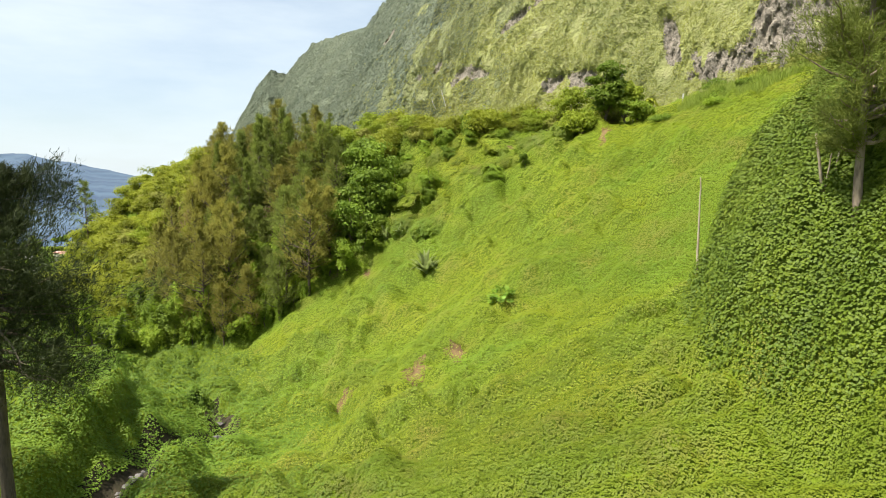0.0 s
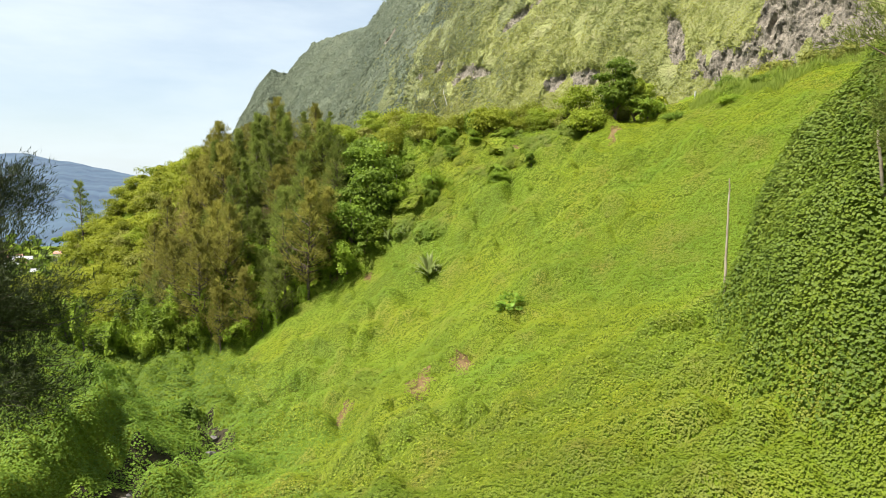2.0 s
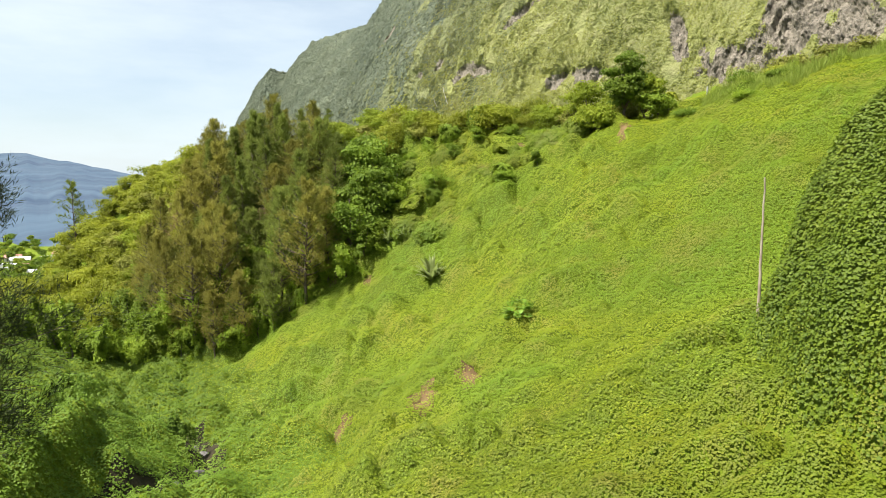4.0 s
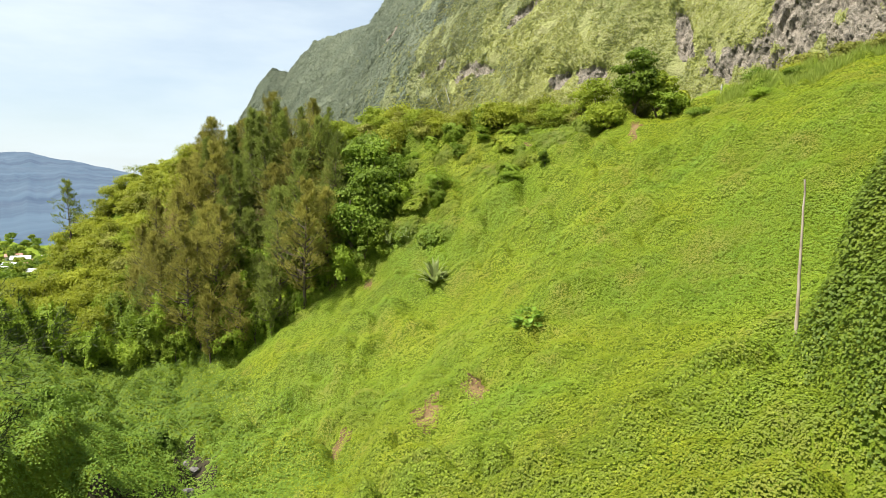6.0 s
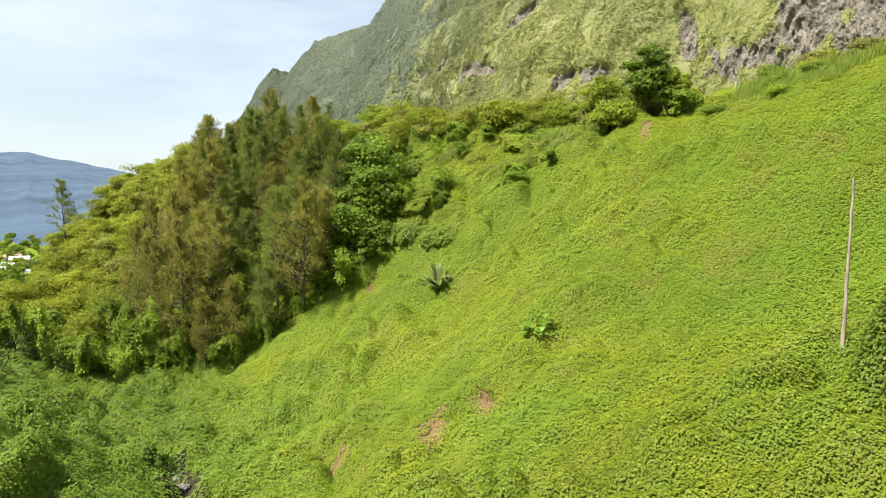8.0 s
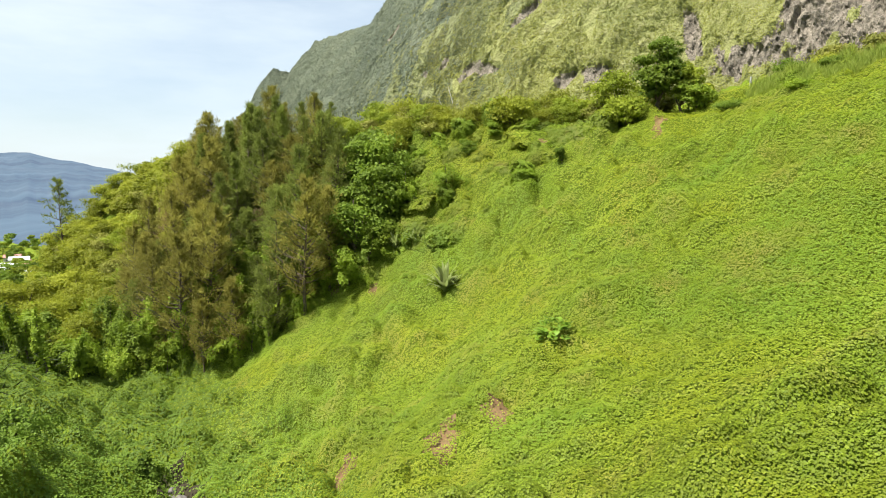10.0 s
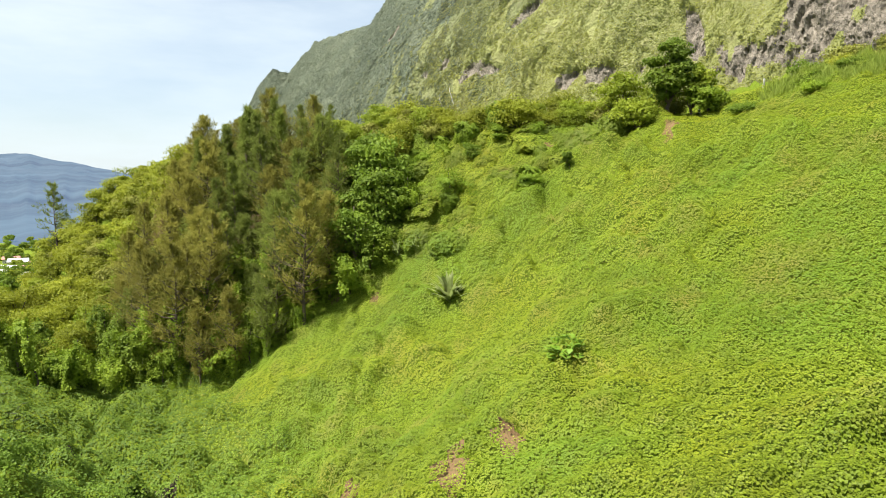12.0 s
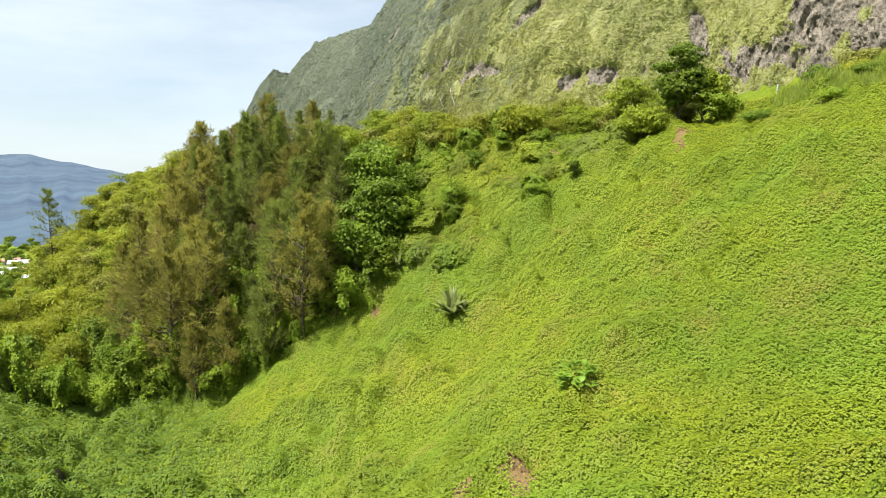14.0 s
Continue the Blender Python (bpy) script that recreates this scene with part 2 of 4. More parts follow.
def tube(points, radii, n=7):
    """A tapered round limb along points."""
    P = np.asarray(points, float)
    T = np.gradient(P, axis=0)
    T /= np.linalg.norm(T, axis=1, keepdims=True) + 1e-9
    ref = np.array([0.3, 0.9, 0.1])
    U = np.cross(T, ref)
    U /= np.linalg.norm(U, axis=1, keepdims=True) + 1e-9
    W = np.cross(T, U)
    a = np.linspace(0, 2 * np.pi, n, endpoint=False)
    R = np.asarray(radii, float)[:, None, None]
    V = P[:, None] + R * (np.cos(a)[None, :, None] * U[:, None] + np.sin(a)[None, :, None] * W[:, None])
    k = len(P)
    i, j = np.meshgrid(np.arange(k - 1), np.arange(n), indexing="ij")
    F = np.stack([i * n + j, i * n + (j + 1) % n, (i + 1) * n + (j + 1) % n, (i + 1) * n + j], -1).reshape(-1, 4)
    return V.reshape(-1, 3), F


def unit(v):
    return v / (np.linalg.norm(v, axis=-1, keepdims=True) + 1e-9)


def blades(pos, axis, nrm, length, width, fold=0.25, shape=(0.35, 0.75)):
    """Leaves: each is two quads folded along the midrib, starting at pos, running along axis, facing nrm."""
    n = len(pos)
    axis = unit(axis)
    side = unit(np.cross(axis, nrm))
    up = np.cross(side, axis)
    l, w = np.broadcast_to(length, n)[:, None], np.broadcast_to(width, n)[:, None] * 0.5
    a, b = shape
    c = pos + axis * l
    V = np.stack([pos, c - up * l * 0.12,
                  pos + axis * l * a + side * w + up * w * fold, pos + axis * l * b + side * w * 0.8 + up * w * fold * 0.6,
                  pos + axis * l * a - side * w + up * w * fold, pos + axis * l * b - side * w * 0.8 + up * w * fold * 0.6], 1)
    base = (np.arange(n) * 6)[:, None]
    F = np.concatenate([base + np.array([[0, 2, 3, 1]]), base + np.array([[0, 1, 5, 4]])], 1).reshape(-1, 4)
    return V.reshape(-1, 3), F


def kites(pos, axis, nrm, length, width):
    """Leaves seen from farther off: one bent kite each."""
    n = len(pos)
    axis = unit(axis)
    side = unit(np.cross(axis, nrm))
    up = np.cross(side, axis)
    l, w = np.broadcast_to(length, n)[:, None], np.broadcast_to(width, n)[:, None] * 0.5
    m = pos + axis * l * 0.45 + up * l * 0.1
    V = np.stack([pos, m + side * w, pos + axis * l, m - side * w], 1)
    return V.reshape(-1, 3), np.arange(n * 4).reshape(-1, 4)


def rand_dirs(rng, n):
    return unit(rng.normal(size=(n, 3)))


# ---------------------------------------------------------------- the lie of the land
def lattice(i, j, seed):
    n = (i.astype(np.int64) * 374761393 + j.astype(np.int64) * 668265263 + seed * 974634777) & 0xFFFFFFFF
    n = ((n ^ (n >> 13)) * 1274126177) & 0xFFFFFFFF
    return ((n ^ (n >> 16)) & 0xFFFF) / 65535.0


def vnoise(x, y, seed=0):
    i, j = np.floor(x), np.floor(y)
    u, v = x - i, y - j
    u, v = u * u * u * (u * (u * 6 - 15) + 10), v * v * v * (v * (v * 6 - 15) + 10)
    a, b, c, d = lattice(i, j, seed), lattice(i + 1, j, seed), lattice(i, j + 1, seed), lattice(i + 1, j + 1, seed)
    return (a * (1 - u) + b * u) * (1 - v) + (c * (1 - u) + d * u) * v


def fbm(x, y, seed=0, octaves=4, gain=0.5):
    s, a, t = 0.0, 1.0, 0.0
    for k in range(octaves):
        s, t = s + a * vnoise(x * 2 ** k + 17.3 * k, y * 2 ** k - 9.1 * k, seed + k), t + a
        a *= gain
    return s / t


def soft(t, w):
    return w * np.logaddexp(0, t / w)


def sstep(t):
    t = np.clip(t, 0, 1)
    return t * t * (3 - 2 * t)


def smax(a, b, k):
    return soft(a - b, k) + b


def stream_x(y):
    return -13.5 - 0.5 * soft(y - 52, 4)


def stream_mid(y):
    return stream_x(y) + 0.8 * np.sin(y * 0.4) - 1.7 * np.exp(-((y - 36) / 4.0) ** 2)


SWELLS = [(-30, 37, 4.83), (-30, 49, 2.68), (-25, 44, 1.3), (-30, 61, -1.48), (-30, 73, -2.56), (-30, 85, -2.6), (-18, 37, -0.82), (-18, 49, -0.85), (-18, 61, -1.23), (-6, 25, 1.29), (-6, 37, -0.71), (-6, 49, 0.36), (-6, 61, -3.35), (-6, 73, 0.3), (6, 25, 0.22), (6, 37, -0.88), (6, 49, 0.89), (6, 61, 1.7), (6, 73, -1.3), (18, 25, -1.59), (18, 37, 3.9), (18, 49, -3.0), (18, 61, 1.54), (18, 73, 0.62), (18, 85, 5.0), (30, 37, -1.13), (30, 61, 3.32), (30, 73, -0.36), (30, 85, 2.67), (42, 37, 0.11), (42, 49, 6.54), (42, 73, 5.0), (42, 85, 1.45), (54, 97, -0.07)]


def slope_height(x, y):
    """The valley side: rises to the right of the stream, with broad swells."""
    d = x - stream_x(y)
    z = -4.802 + -0.055 * (y - 50) + 0.333 * soft(d - 6, 3) + 0.11 * soft(d - 30, 5) + 0.028 * soft(-d - 5, 3)
    for a, b, h in SWELLS:
        z = z + h * np.exp(-((x - a) ** 2 + (y - b) ** 2) / 162)
    top = np.interp(x, [-10, 16, 33, 43, 60, 120], [20, 20.5, 24, 25.5, 29.5, 33])
    return -smax(-z, -top, 0.8)


SPUR_X = [-110, -75, -58, -46, -37, -20, -6, 6, 16, 33, 60]
SPUR_Y = [150, 141, 132, 125, 118, 114, 109, 101, 97, 92, 100]
SPUR_Z = [-25, 0, 9, 13, 15, 18.5, 19.5, 20, 20, 22, 27]


def spur_height(x, y):
    """The wooded spur that closes the valley side."""
    yc, zc = np.interp(x, SPUR_X, SPUR_Y), np.interp(x, SPUR_X, SPUR_Z)
    dy = yc - y
    steep = np.interp(x, [-22, -10, -4, 3, 9, 20], [1.0, 0.87, 0.76, 0.77, 0.7, 0.45])
    return zc - steep * soft(dy - 2, 1.5) - 0.12 * soft(-dy, 2)


def bank(x, y):
    """The heap beside the valley side that creepers have grown over."""
    edge = 13.65 + 0.3 * soft(y - 33, 1) + 0.1 * soft(29 - y, 1) + 0.9 * (fbm(y / 3.0, y * 0 + 3.1, 5, 2) - 0.5)
    d = np.clip(x - edge, 0, None)
    rise = 10.2 * (1 - np.exp(-(d / 3.1) ** 1.3)) + 0.3 * soft(d - 4, 1)
    folds = 0.5 * sstep(d / 2) * (np.abs(2 * vnoise(y / 1.9 + 0.3 * x, x / 2.6, 57) - 1) - 0.4)
    return (rise + folds) * (1 - sstep((y - 35.4) / 2.2)) * sstep((y - 10) / 8)


def relief(x, y):
    """Pillows and folds of the creeper carpet."""
    g = 1.5 * (fbm(x / 6.0, y / 5.0, 11, 2) - 0.5)
    rough = 0.4 + 1.0 * sstep((fbm(x / 8.0, y / 8.0, 15, 2) - 0.32) / 0.4)
    rough = rough * (1 - 0.6 * np.exp(-((x - 11) / 4.5) ** 2 - ((y - 38) / 6) ** 2))
    p = np.minimum(np.abs(2 * vnoise((x + 0.4 * y) / 3.4, y / 2.2, 21) - 1) * 1.55, 1.1) * rough
    q = np.abs(2 * vnoise(x / 1.5, y / 1.0, 31) - 1) * 0.8 * rough
    h = np.clip(vnoise(x / 1.9, y / 1.7, 35) - 0.62, 0, 1) * 1.9
    return g + p + q + h - 0.85


# holes in the carpet: x, y, radius, depth
PITS = [(-29.5, 70.1, 1.1, 1.9), (-14.9, 55.3, 1.0, 0.35), (-14.5, 36.7, 0.6, 0.25)]
# bushes under the carpet: x, y, height, radius
MOUNDS = [(-12.9, 40.2, 1.3, 1.2), (-17.6, 52.5, 0.9, 1.3), (-15.9, 44.0, 0.7, 1.0), (-10.5, 45.5, 0.6, 1.2), (8.6, 51.0, 0.6, 1.4), (-22, 74, 0.7, 1.8), (13.6, 62.6, 0.9, 1.6), (16.8, 53.6, 0.8, 1.5), (9.9, 37.4, 0.8, 1.3), (18.5, 66.5, 0.8, 1.8)]


def thicket(x, y):
    """Bushes below the spur's crest that the creepers have smothered."""
    dy = np.interp(x, SPUR_X, SPUR_Y) - y
    zone = sstep((x + 6.5) / 3) * sstep((26 - x) / 5) * sstep((dy - 2) / 3) * sstep((np.interp(x, [8, 18], [21, 15]) - dy) / 4)
    a = np.clip(vnoise(x / 2.3 + 5, y / 2.1, 43) - 0.42, 0, 1) * 3.4
    c = np.clip(vnoise(x / 1.1, y / 1.1 + 9, 45) - 0.5, 0, 1) * 1.5
    return zone * (a + c)


def stream_bank(x, y):
    """The steep lip of the bank beyond the stream."""
    d = -16.1 - 0.13 * (y - 36) + 0.7 * (vnoise(y / 1.7, y * 0 + 2, 47) - 0.5) - x
    return 2.1 * sstep(d / 1.0) * (1 - sstep((d - 1.5) / 6.0)) * sstep((y - 30) / 4) * sstep((46.3 - y) / 1.6)


def height(x, y):
    x, y = np.asarray(x, float), np.asarray(y, float)
    z = smax(slope_height(x, y), spur_height(x, y), 1.0) + bank(x, y)
    r = np.hypot(x, y - 60)
    near = 1 - sstep((r - 85) / 90)
    far = -27 - 0.1 * np.clip(y - 130, -150, 420) + 0.02 * np.clip(np.abs(x), 0, 300) + 6 * (fbm(x / 150, y / 150, 41, 3) - 0.5)
    ch = np.exp(-((x - stream_mid(y)) / 1.1) ** 2) * sstep((62 - y) / 6)
    for px, py, h, r in MOUNDS:
        z = z + h * np.exp(-(((x - px) ** 2 + (y - py) ** 2) / (r * r)) ** 1.5)
    z = z + thicket(x, y) + stream_bank(x, y)
    for px, py, r, h in PITS:
        z = z - h * np.exp(-((x - px) ** 2 + (y - py) ** 2) / (r * r))
    return z * near + far * (1 - near) + relief(x, y) * near * (1 - 0.6 * ch) - 1.1 * ch * near


def leaf_height(x, y):
    """The surface that the leaves make: clusters and hollows a hand to a forearm wide."""
    k = 0.5 + 0.5 * sstep((y - 34) / 16)
    return height(x, y) + k * (0.18 * np.abs(2 * vnoise(x / 0.75 + 3, y / 0.6, 37) - 1) + 0.12 * vnoise(x / 0.3, y / 0.26, 39))


def normal_at(x, y, e=0.12):
    zx, zy = (leaf_height(x + e, y) - leaf_height(x - e, y)) / (2 * e), (leaf_height(x, y + e) - leaf_height(x, y - e)) / (2 * e)
    return unit(np.stack([-zx, -zy, np.ones_like(zx)], -1))


def grow(a, step, limit, rate=1.16):
    out = [a]
    while abs(out[-1]) < limit:
        step *= rate
        out.append(out[-1] + step)
    return out[1:]


def make_ground():
    xs = np.arange(-52, 62.01, 0.45)
    ys = np.arange(14, 116.01, 0.45)
    xs = np.concatenate([[-v for v in grow(52, 0.45, 4200)][::-1], xs, grow(62, 0.45, 4200)])
    ys = np.concatenate([[v for v in (-4200, -2500, -1200, -500, -200, -80, -30, -10, -2, 4, 8, 11)], ys, grow(116, 0.45, 4300)])
    X, Y = np.meshgrid(xs, ys, indexing="ij")
    Z = height(X, Y)
    a, b = X.shape
    i, j = np.meshgrid(np.arange(a - 1), np.arange(b - 1), indexing="ij")
    F = np.stack([i * b + j, (i + 1) * b + j, (i + 1) * b + j + 1, i * b + j + 1], -1).reshape(-1, 4)
    xm, ym = (X[:-1, :-1] + X[1:, 1:]) / 2, (Y[:-1, :-1] + Y[1:, 1:]) / 2
    bare = np.zeros_like(xm)
    dark_at = (np.abs(xm - stream_mid(ym)) < 1.3) & (ym < 60) & (ym > 14)
    for px, py, r, h in PITS:
        dark_at |= np.hypot(xm - px, ym - py) < r * 1.2
    for px, py, r in EARTH:
        bare = np.maximum(bare, 1.3 - np.hypot(xm - px, (ym - py) * 0.6) / r)
    idx = ((bare + 0.9 * (fbm(xm * 1.1, ym * 1.1, 51, 3) - 0.5)) > 0.68).astype(int).ravel()
    me = fast_mesh("ground", np.stack([X, Y, Z], -1).reshape(-1, 3), F, [M_GROUND, M_EARTH, M_DARK_SOIL], True, np.where(dark_at.ravel(), 2, idx))
    return tagged(new("ground", me), "steep valley side under creepers, with bare patches of red earth", "ground", kind="structure")


# patches of bare earth: x, y, radius
EARTH = [(0.9, 50.1, 1.3), (3.9, 51.5, 1.2), (-11.5, 88.0, 0.9), (-7.1, 85.3, 0.8), (22.3, 82.0, 1.3), (12, 90.8, 1.2), (-5.1, 53.6, 0.8), (30, 90, 0.8)]
make_ground()


def in_earth(x, y):
    s = np.zeros(len(x), bool)
    for px, py, r, h in PITS:
        s |= np.hypot(x - px, y - py) < r
    for px, py, r in EARTH:
        s |= np.hypot(x - px, (y - py) * 0.6) < r * (0.35 + 0.9 * vnoise(x * 1.9, y * 1.9, 77)) * (0.1 + 1.0 * lattice(x * 97, y * 89, 5))
    return s


def in_sight(x, y):
    return (x > -2 - (y - 4) * 0.78) & (x < 6 + (y - 4) * 0.76)


def carpet(name, label, mat, x0, x1, y0, y1, density, size, keep, seed, lift=0.16, far=False, toss=0.36):
    """A carpet of creeper leaves over a stretch of ground."""
    rng = np.random.default_rng(seed)
    n = int((x1 - x0) * (y1 - y0) * density)
    x, y = rng.uniform(x0, x1, n), rng.uniform(y0, y1, n)
    ok = in_sight(x, y)
    x, y = x[ok], y[ok]
    ok = keep(x, y) & ~in_earth(x, y)
    x, y = x[ok], y[ok]
    nr = normal_at(x, y)
    ok = rng.random(len(x)) < np.clip(0.45 / np.maximum(nr[:, 2], 0.2), 0, 1)
    x, y, nr = x[ok], y[ok], nr[ok]
    n = len(x)
    pos = np.stack([x, y, leaf_height(x, y)], -1) + nr * rng.uniform(0.0, lift, n)[:, None]
    face = unit(nr * 0.75 + np.array([0.0, -0.05, 0.45]) + toss * rand_dirs(rng, n))
    ax = unit(np.cross(face, rand_dirs(rng, n)))
    s = size * rng.uniform(0.7, 1.35, n)
    if far:
        V, F = kites(pos - ax * s[:, None] * 0.5, ax, face, s * 1.1, s * rng.uniform(0.9, 1.2, n))
    else:
        V, F = blades(pos - ax * s[:, None] * 0.4, ax, face, s, s * rng.uniform(0.8, 1.05, n), 0.22)
    ob = tagged(new(name, fast_mesh(name, V, F, mat)), label, "creeper", kind="stuff")
    return ob


def spur_foot(x, y):
    return slope_height(x, y) - spur_height(x, y)


def stream_gap(x, y):
    return np.abs(x - stream_mid(y)) > 0.75 - 1.0 * sstep((vnoise(x * 0 + 4, y / 3.0, 9) - 0.45) / 0.2) + 0.9 * np.exp(-((y - 55.5) / 1.6) ** 2) 


def valley_floor(x, y):
    """Where the deeper green creeper of the valley floor grows, its green lowered further for shade."""
    return x - stream_x(y) + 7 * (fbm(x / 7, y / 7, 19, 3) - 0.5) + 9 * (lattice(x * 113, y * 117, 23) - 0.5) < 6.0


def strip(x, y, y0, y1, blend=16):
    """True for a ragged strip of ground between y0 and y1."""
    r = y + blend * (lattice(x * 131, y * 127, 3) - 0.5)
    return (r >= y0) & (r < y1)


def covered(x, y):
    """Creepers also climb the open end of the spur."""
    shown = y < np.interp(x, SPUR_X, SPUR_Y) + 2
    return shown & (spur_foot(x, y) > -1.5) | ((x < -38) & (spur_foot(x, y) > -8)) | (shown & (x > -13) & (spur_foot(x, y) > -16))


def open_side(x, y):
    return ~heaped(x, y) & ~valley_floor(x, y)


def heaped(x, y):
    """Where the broad-leaved creeper of the heap takes over."""
    return (bank(x, y) > 0.25) & (bank(x, y) + 4.5 * (lattice(x * 139, y * 149, 7) - 0.5) + 2.6 * (fbm(x / 2.5, y / 2.5, 29, 2) - 0.5) > 1.9 + 2.6 * (1 - sstep((y - 23) / 7)))


VALLEY_SIDE = "bright yellow-green creeper leaves covering the valley side"
carpet("creeper_carpet", VALLEY_SIDE, M_VINE, -12, 26, 18, 48, 700, 0.076, lambda x, y: strip(x, y, 0, 40) & open_side(x, y), 1, 0.12, True, 0.3)
carpet("creeper_carpet", VALLEY_SIDE, M_VINE, -16, 38, 30, 72, 360, 0.1, lambda x, y: strip(x, y, 40, 62) & open_side(x, y), 6, 0.12, True, 0.26)
carpet("creeper_carpet", "bright yellow-green creeper leaves on the upper valley side", M_VINE, -30, 62, 52, 112, 190, 0.125,
       lambda x, y: strip(x, y, 62, 200) & covered(x, y) & ~valley_floor(x, y), 2, 0.09, True, 0.2)
carpet("creeper_carpet", "deep green creeper leaves over the valley floor and stream bank, darkened for shade", M_VINE_LOW, -50, 2, 22, 72, 250, 0.105,
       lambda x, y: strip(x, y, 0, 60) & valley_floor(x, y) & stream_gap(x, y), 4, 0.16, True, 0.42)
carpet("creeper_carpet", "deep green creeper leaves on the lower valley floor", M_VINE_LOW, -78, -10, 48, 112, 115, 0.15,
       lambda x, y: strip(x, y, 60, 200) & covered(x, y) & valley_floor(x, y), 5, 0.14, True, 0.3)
carpet("creeper_drape", "broad green creeper leaves draped over a steep heap, darkened for its shaded face", M_VINE_BIG, 11, 27, 15, 40, 1150, 0.11,
       lambda x, y: heaped(x, y), 3, 0.24, True, 0.42)


# ---------------------------------------------------------------- mountains
def rock_mask(s, v):
    """Where the mountain shows bare rock: s along the wall, v up it."""
    n = fbm(s * 90, v * 40, 61, 4)
    spot = lambda a, b, c, d, k: k * np.exp(-np.abs((s - a) / b) ** 3 - np.abs((v - c) / d) ** 3)
    m = spot(0.182, 0.052, 0.122, 0.08, 1.1)                     # the near face
    m = np.maximum(m, spot(0.3 + 0.25 * (v - 0.14), 0.004 + 0.07 * np.clip(0.18 - v, 0, 1), 0.14, 0.038, 1.7))         # a dark cleft
    m = np.maximum(m, spot(0.255, 0.032, 0.098, 0.03, 0.72))
    m = np.maximum(m, spot(0.38, 0.03, 0.112, 0.014, 0.85))       # the foot of the wall
    m = np.maximum(m, spot(0.335, 0.008, 0.12, 0.025, 0.7))
    m = np.maximum(m, spot(0.44, 0.035, 0.243 + 1.2 * (0.44 - s), 0.011, 1.0))    # a pale ledge
    m = np.maximum(m, spot(0.485, 0.03, 0.165, 0.02, 0.72))
    m = np.maximum(m, spot(0.54, 0.025, 0.2, 0.016, 0.75))
    m = np.maximum(m, spot(0.63, 0.02, 0.46, 0.02, 0.8))
    return m * (0.1 + 1.5 * n) + 0.25 * (n - 0.5)


WALL_S = [0, 0.15, 0.3, 0.45, 0.6, 0.75, 0.88, 1.0]
FOOT = [(190, 110, 22), (128, 205, 22), (86, 255, 20), (20, 285, 15), (-40, 370, 8), (-110, 520, 0), (-210, 720, -15), (-400, 930, -40)]
TOP_S = [0, 0.15, 0.3, 0.45, 0.58, 0.66, 0.72, 0.8, 0.83, 0.862, 0.89, 0.915, 0.95, 1.0]
TOP = [(330, 200, 330), (240, 300, 330), (190, 390, 330), (110, 470, 300), (30, 560, 280), (-43, 605, 191), (-80, 705, 183), (-170, 855, 196),
       (-192, 880, 184), (-216, 900, 163), (-239, 905, 172), (-262, 910, 145), (-310, 918, 70), (-420, 940, -30)]


def wall_point(s, v):
    A = np.stack([np.interp(s, WALL_S, [p[k] for p in FOOT]) for k in range(3)], -1)
    B = np.stack([np.interp(s, TOP_S, [p[k] for p in TOP]) for k in range(3)], -1)
    back = v ** 1.25
    rise = v ** 0.92
    P = np.concatenate([A[..., :2] + (B - A)[..., :2] * back[..., None], (A[..., 2] + (B - A)[..., 2] * rise)[..., None]], -1)
    size = 0.4 + 0.9 * s
    ribs = (np.abs(2 * fbm(s * 9 + 1.6 * v, v * 3.0, 71, 2) - 1) - 0.35) * 11 + (fbm(s * 60 + 4 * v, v * 16, 81, 4) - 0.5) * 9
    ribs = ribs * size * sstep(v / 0.1) * sstep((1.03 - v) / 0.22)
    d = unit(np.stack([-(B - A)[..., 0], -(B - A)[..., 1]], -1))
    rk = np.clip(rock_mask(s, v) * 1.6, 0, 1.2)
    ribs = ribs - rk * (4.8 * (fbm(s * 230 + v * 40, v * 55 - s * 90, 91, 4) - 0.2) + 0.9 * np.abs(2 * fbm(s * 420 + v * 190, v * 170 - s * 210, 93, 3) - 1))
    P[..., 0] += d[..., 0] * ribs
    P[..., 1] += d[..., 1] * ribs
    P[..., 2] += (fbm(s * 120, v * 0 + 3, 95, 3) - 0.5) * 6 * sstep((v - 0.7) / 0.3)
    return P


# near, middle or far tone: haze and cloud shadow painted in steps
def tone_step(s, v):
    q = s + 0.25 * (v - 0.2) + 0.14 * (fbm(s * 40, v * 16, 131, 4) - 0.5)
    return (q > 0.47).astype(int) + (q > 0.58)


